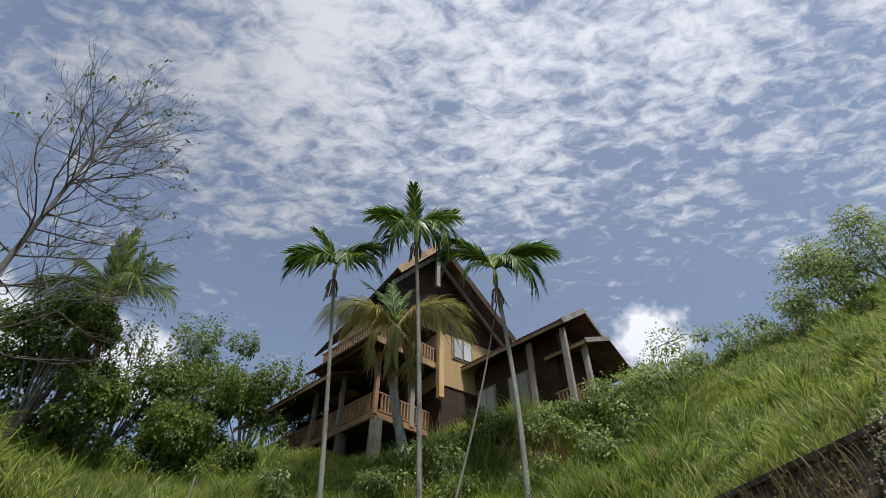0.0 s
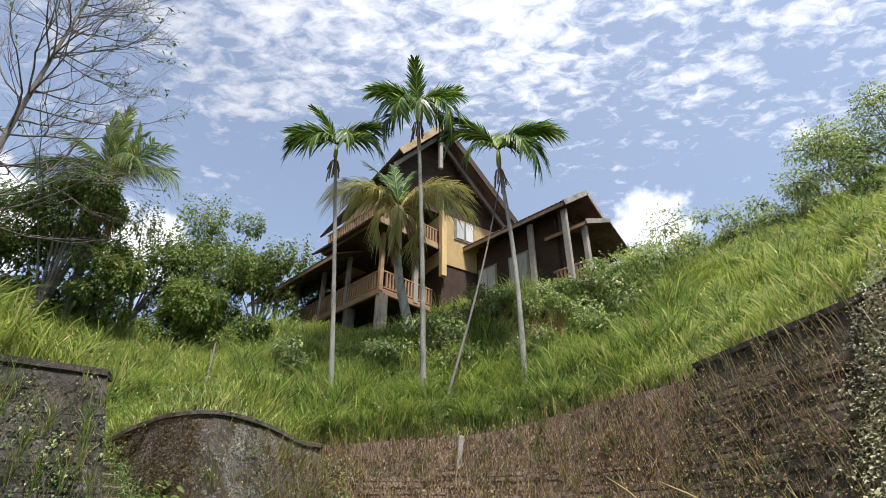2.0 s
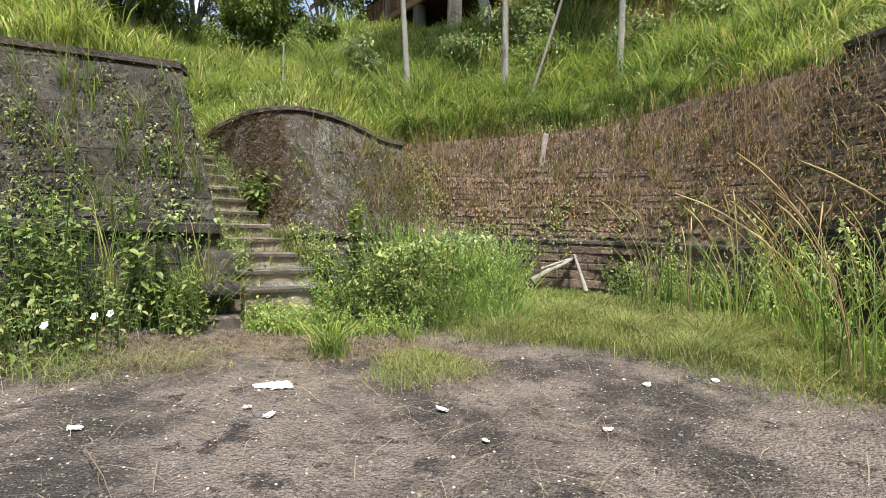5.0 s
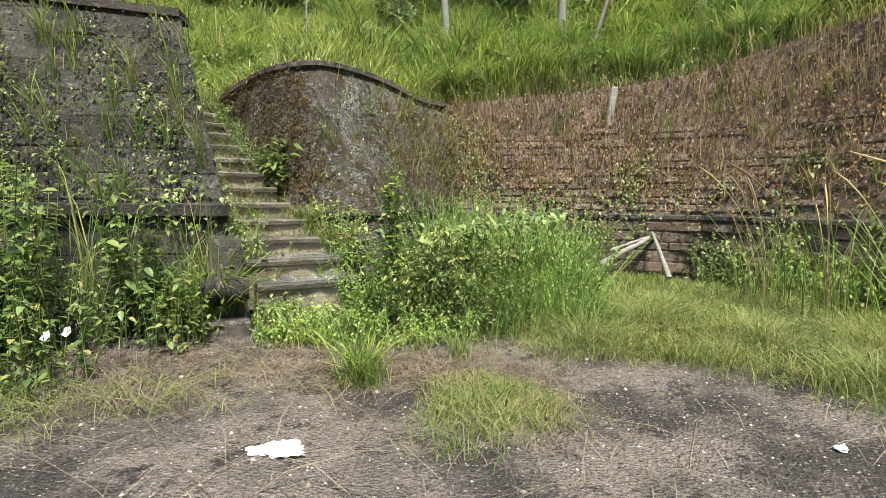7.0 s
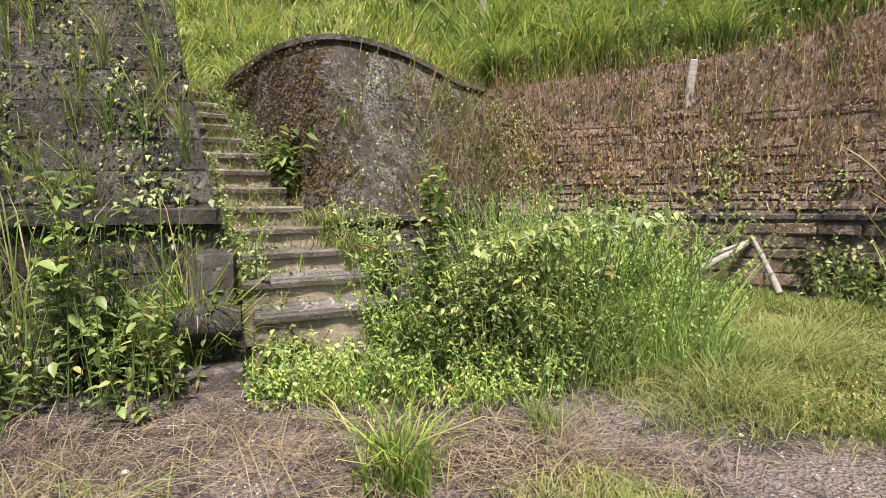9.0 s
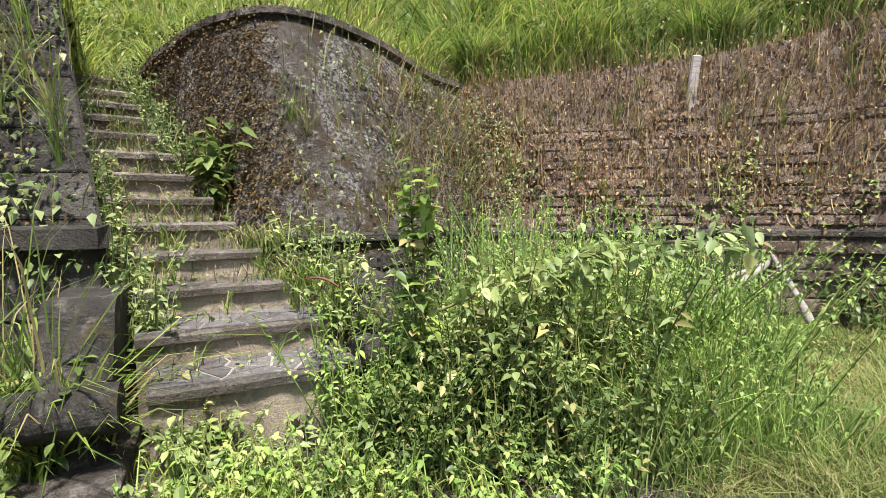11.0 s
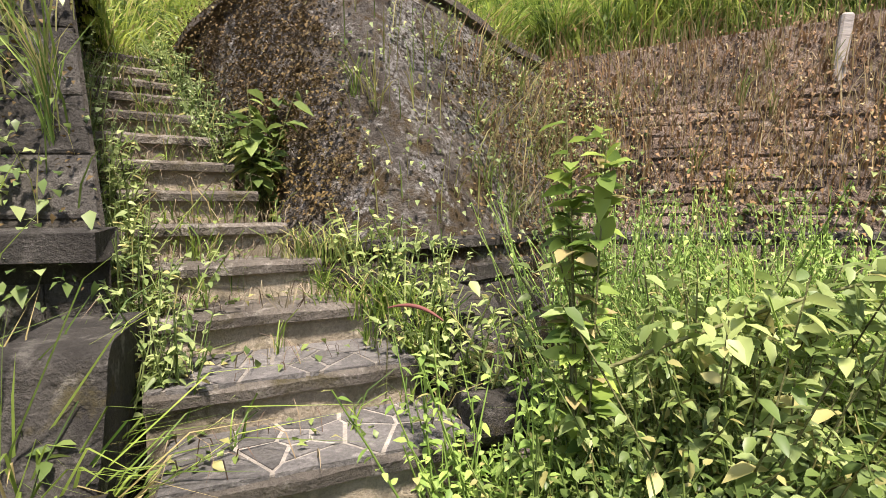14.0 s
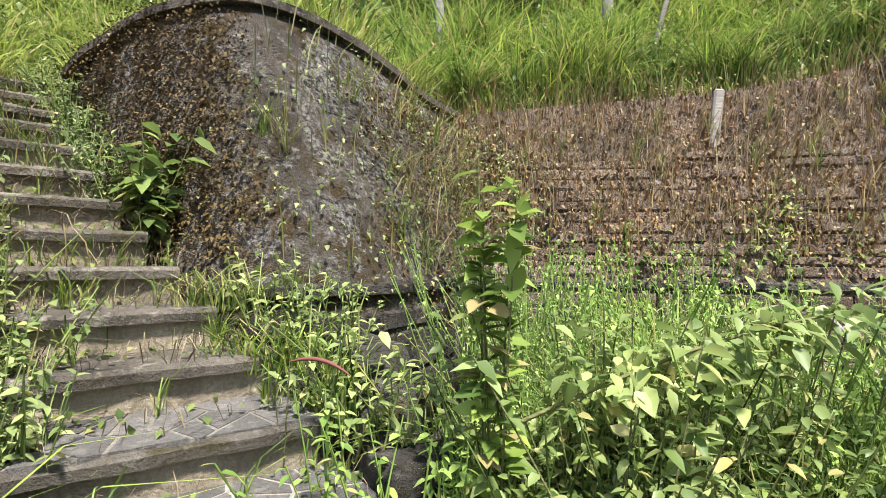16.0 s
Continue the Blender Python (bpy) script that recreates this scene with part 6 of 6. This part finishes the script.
def tread_weeds():
    """Dead stalks, green tufts and leaves that have settled on the treads."""
    G, GL, S, SL_, LB = [], [], [], [], []
    for i in range(len(STEP_R)):
        m, w, z = step_frame(i)
        m = Matrix.Translation((-3.2, 7.4, 0)) @ m
        out = m.to_3x3() @ Vector((0, -1, 0))
        for _ in range(75 if i > 1 else 30):
            p = m @ Vector((-w * random.random(), random.uniform(-0.03, 0.36), z))
            S.append(p), SL_.append(np.array([out.x, out.y]) * random.uniform(-0.2, 1.2) + RNG.normal(0, 0.6, 2))
        for _ in range(9 if i > 1 else 4):
            c = m @ Vector((-w * random.random(), random.uniform(0.2, 0.38), z))
            for _ in range(9):
                G.append(c + Vector(RNG.normal(0, 0.02, 3)))
                GL.append(np.array([out.x, out.y]) * random.uniform(-0.1, 0.6) + RNG.normal(0, 0.35, 2))
        for _ in range(60):
            u = random.random() ** 2 * (1 if random.random() < 0.5 else -1)
            LB.append(m @ Vector((-w * (u % 1.0), random.uniform(0.05, 0.4), z + random.uniform(0.0, 0.05))))
    S, G, LB = np.array(S), np.array(G), np.array(LB)
    tagged(green("tread_straw", blades(S, RNG.uniform(0.1, 0.32, len(S)), RNG.uniform(0.003, 0.007, len(S)), np.array(SL_), 1.5), M_LITTER), "dead stalks lying over the stair treads", "weeds", kind="stuff")
    tagged(green("tread_tufts", blades(G, RNG.uniform(0.12, 0.36, len(G)), RNG.uniform(0.005, 0.01, len(G)), np.array(GL), 0.7), M_TALL), "small grass tufts rooted on the treads", "weeds", kind="stuff")
    ln = RNG.uniform(0.03, 0.07, len(LB))
    tagged(green("tread_leaves", leaves(LB, rand_dirs(len(LB), 0.2), ln, ln * 0.55), M_HERB), "small weeds and leaves on the treads", "weeds", kind="stuff")


tread_weeds()


def reeds():
    """Tall plumed grass by the side wall."""
    B, L, plumes = [], [], []
    for x, y in ((2.5, 7.4), (2.9, 6.6), (2.2, 8.2), (3.2, 7.6), (3.3, 6.0), (2.7, 5.6), (3.5, 8.2), (1.9, 8.9), (3.6, 5.2)):
        for _ in range(46):
            B.append((x + RNG.normal(0, 0.16), y + RNG.normal(0, 0.16), 0))
            L.append(RNG.normal(0, 0.28, 2) + np.array([-0.05, -0.03]))
        for _ in range(7):
            w, h = RNG.normal(0, 0.25, 2) + np.array([-0.22, -0.05]), RNG.uniform(1.7, 2.4)
            t = np.linspace(0, 1, 12)[:, None]
            p = np.array([x, y, 0]) + np.hstack([w[None] * h * t ** 1.8 * 0.8, h * (t - 0.18 * t ** 3)])
            plumes.append(p)
    k = len(B)
    tagged(green("reed_grass", blades(np.array(B), RNG.uniform(0.8, 2.0, k), RNG.uniform(0.006, 0.012, k), np.array(L), 0.5), M_TALL), "tall reed grass in front of the side wall", "grass", kind="stuff")
    v, f = tubes([(p, np.array([0.004] * 9 + [0.009, 0.011, 0.003])) for p in plumes], 5)
    tagged(green("grass_plumes", (v, f), M_DRY), "pale seed plumes on tall reed grass", "grass", kind="stuff")


reeds()

# ---------------------------------------------------------------- small things
def stick(name, pts, r, label, mat=M_BLEACHED):
    p = smooth_line(pts, 0.06)
    n = len(p)
    v, f = tubes([(p, r * (1 - 0.45 * np.linspace(0, 1, n)) * (1 + 0.12 * np.sin(np.arange(n) * 1.7)))], 8)
    return tagged(green(name, (v, f), mat, smooth=True), label, "branch")


stick("fallen_branch", [(0.12, 10.4, 0.36), (0.42, 10.58, 0.54), (0.7, 10.75, 0.66), (0.98, 10.95, 0.82)], 0.055, "bleached grey fallen branch leaning on the back wall")
stick("fallen_branch", [(1.12, 10.4, 0.2), (1.03, 10.6, 0.52), (0.93, 10.88, 0.86)], 0.042, "bleached broken branch leaning on the back wall")
stick("fallen_branch", [(0.3, 10.62, 0.58), (0.7, 10.8, 0.72), (1.0, 10.93, 0.82)], 0.03, "thin bleached branch beside a thicker one")
stub = tagged(part("wooden_stub", boxed(-0.06, -0.04, -0.35, 0.055, 0.04, 0.42, Matrix.Rotation(radians(6), 4, "Y"), 0.02), M_GREYPOST), "short weathered pale post on the wall's rim", "post")
stub.location = (0.32, 11.82, 2.93)
pole = tagged(green("pipe_post", tubes([(np.array([(-6.2, 13.2, 4.6), (-6.18, 13.2, 5.9)]), np.array([0.022, 0.022]))], 8), M_GREYPOST), "thin grey post standing in hillside grass", "post")

mw, wn_, wl_, wb_ = material("white_paper", 0.8, 0, 0.2)
wb_.inputs["Base Color"].default_value = (0.80, 0.79, 0.76, 1)


def litter(name, x, y, w, d, a, label, n=16):
    """A torn, slightly crumpled sheet on the ground."""
    bm = bmesh.new()
    rim = []
    for i in range(n):
        t = i * 2 * math.pi / n
        k = 1 + 0.16 * math.sin(3 * t + x) + 0.1 * math.sin(7 * t) + random.uniform(-0.09, 0.07)
        rim.append((w * k * math.cos(t), d * k * math.sin(t)))
    for dz in (0.0, 0.007):
        c = bm.verts.new((0, 0, dz + 0.02))
        vs = [bm.verts.new((px, py, dz + random.uniform(0.002, 0.018))) for px, py in rim]
        for i in range(n):
            bm.faces.new((c, vs[i], vs[(i + 1) % n]))
    ob = part(name, bm, mw)
    ob.matrix_basis = Matrix.Translation((x, y, float(ground_z(x, y)) + 0.004)) @ Matrix.Rotation(a, 4, "Z")
    return tagged(ob, label, "litter", "white scraps on the ground")


litter("white_sheet", -2.07, 4.6, 0.155, 0.085, 0.25, "torn white sheet lying on the bare ground", 44)
for x, y, w in ((-2.89, 3.58, 0.05), (0.46, 4.34, 0.04), (-0.69, 4.37, 0.06), (-1.79, 3.95, 0.05), (-0.35, 3.9, 0.03), (-2.0, 4.05, 0.035), (0.95, 5.3, 0.05), (1.6, 5.6, 0.06)):
    litter("white_scrap", x, y, w, w * 0.6, x, "small white scrap on the stony ground", 9)


m_yel, _n, _l, b_yel = material("yellow_plastic", 0.4, 0, 0.4)
b_yel.inputs["Base Color"].default_value = (0.62, 0.50, 0.14, 1)
wrap = part("crushed_packet", boxed(-0.09, -0.035, 0.0, 0.09, 0.035, 0.045, bevel=0.012), m_yel)
wrap.matrix_basis = pose(-1.19, 8.05, 0.0, 0, 0, -12)
tagged(wrap, "crushed yellow packet lying among the weeds", "litter")
m_red, _n, _l, b_red = material("red_seed_head", 0.7, 0, 0.2)
b_red.inputs["Base Color"].default_value = (0.16, 0.06, 0.05, 1)
plume = thing("red_grass_plume", pose(-3.05, 7.72, 0.52), "drooping dark red grass seed head over the steps", "grass")
q = np.linspace(0, 1, 16)
green("stalk", tubes([(np.stack([-0.12 + 0.02 * q, 0 * q, 0.42 * q], 1), 0.003 + 0 * q)], 4), M_STEM, plume)
green("seed_head", tubes([(np.stack([-0.1 + 0.26 * q, -0.06 * q, 0.42 + 0.03 * np.sin(q * 2.6) - 0.05 * q * q], 1), 0.003 + 0.006 * np.sin(np.pi * q))], 6), m_red, plume)


def flower(x, y, z):
    f = thing("white_flower", Matrix.Translation((x, y, z)) @ Matrix.Rotation(radians(60), 4, "X"), "white trumpet flower among the weeds", "flower", "white flowers by the wall")
    for i in range(5):
        a = i * 2 * math.pi / 5
        bm = bmesh.new()
        c = [bm.verts.new(v) for v in ((0, 0, 0), (0.032 * math.cos(a - 0.6), 0.032 * math.sin(a - 0.6), 0.015), (0.042 * math.cos(a), 0.042 * math.sin(a), 0.02), (0.032 * math.cos(a + 0.6), 0.032 * math.sin(a + 0.6), 0.015))]
        bm.faces.new(c)
        part("petal", bm, mw, f)


for p in ((-4.02, 4.98, 0.42), (-3.92, 5.05, 0.44), (-4.15, 4.6, 0.4)):
    flower(*p)


def stones():
    """Loose stones and clods on the bare ground."""
    V, F, o = [], [], 0
    base = np.array([(1, 0, 0), (-1, 0, 0), (0, 1, 0), (0, -1, 0), (0, 0, 1), (0, 0, -1)], float)
    tri = np.array([(0, 2, 4), (2, 1, 4), (1, 3, 4), (3, 0, 4), (2, 0, 5), (1, 2, 5), (3, 1, 5), (0, 3, 5)])
    n = 15000
    x, y = RNG.uniform(-5, 4.5, n), RNG.uniform(1.2, 7.6, n)
    r = RNG.uniform(0.004, 0.014, n) * np.where(RNG.uniform(0, 1, n) < 0.05, 2.2, 1.0)
    v = base[None] * r[:, None, None] * RNG.uniform(0.6, 1.3, (n, 6, 1)) * np.array([1, 1, 0.6])
    v += np.stack([x, y, ground_z(x, y)], 1)[:, None]
    return v.reshape(-1, 3), (tri[None] + 6 * np.arange(n)[:, None, None]).reshape(-1, 3)


M_PEBBLE = leafy("pebbles", (0.05, 0.044, 0.042), (0.21, 0.185, 0.165), (0.42, 0.38, 0.34), 0.10, 0.9, 0.0, 0.2)
tagged(green("loose_stones", stones(), M_PEBBLE), "small loose stones on the bare ground", "stones", kind="stuff")

# ---------------------------------------------------------------- the stones of the walls
lay_blocks(LEFT, wall_left, M_STONE, SL - 8.5, SL - 0.02, 0.0, 1.12, 0.36, 0.62, 0.009, 0.016)
lay_blocks(LEFT, wall_left, M_STONE, SL - 8.5, SL - 0.02, 1.34, 4.0, 0.34, 0.55, 0.008, 0.014, limit=200)
lay_blocks(RIGHT, wall_right, M_STONE, 0.02, 8.0, 0.1, 1.36, 0.3, 0.6, 0.02, 0.04, limit=80)
lay_blocks(RIGHT, wall_right, M_REDWALL, 0.02, 7.0, 1.56, 4.2, 0.13, 0.45, 0.01, 0.024, "thin_stone", 0.2, limit=210)
lay_blocks(BACK, wall_back, M_REDWALL, 0.5, SB, 1.2, 2.6, 0.12, 0.42, 0.014, 0.03, "thin_stone", 0.45, limit=200)
lay_blocks(BACK, wall_back, M_REDWALL, 0.5, SB, 0.2, 1.02, 0.16, 0.5, 0.016, 0.03, "thin_stone", 0.1, limit=80)
lay_blocks(MOUND, wall_mound, M_RENDER, SM * 0.55, SM * 0.70, 1.25, 3.2, 0.26, 0.34, 0.014, 0.012, "stone_block", 0.35, limit=30)
lay_blocks(MOUND, wall_mound, M_STONE, SM * 0.40, SM * 0.8, 0.3, 1.0, 0.3, 0.45, 0.02, 0.03, "stone_block", 0.0, limit=20)
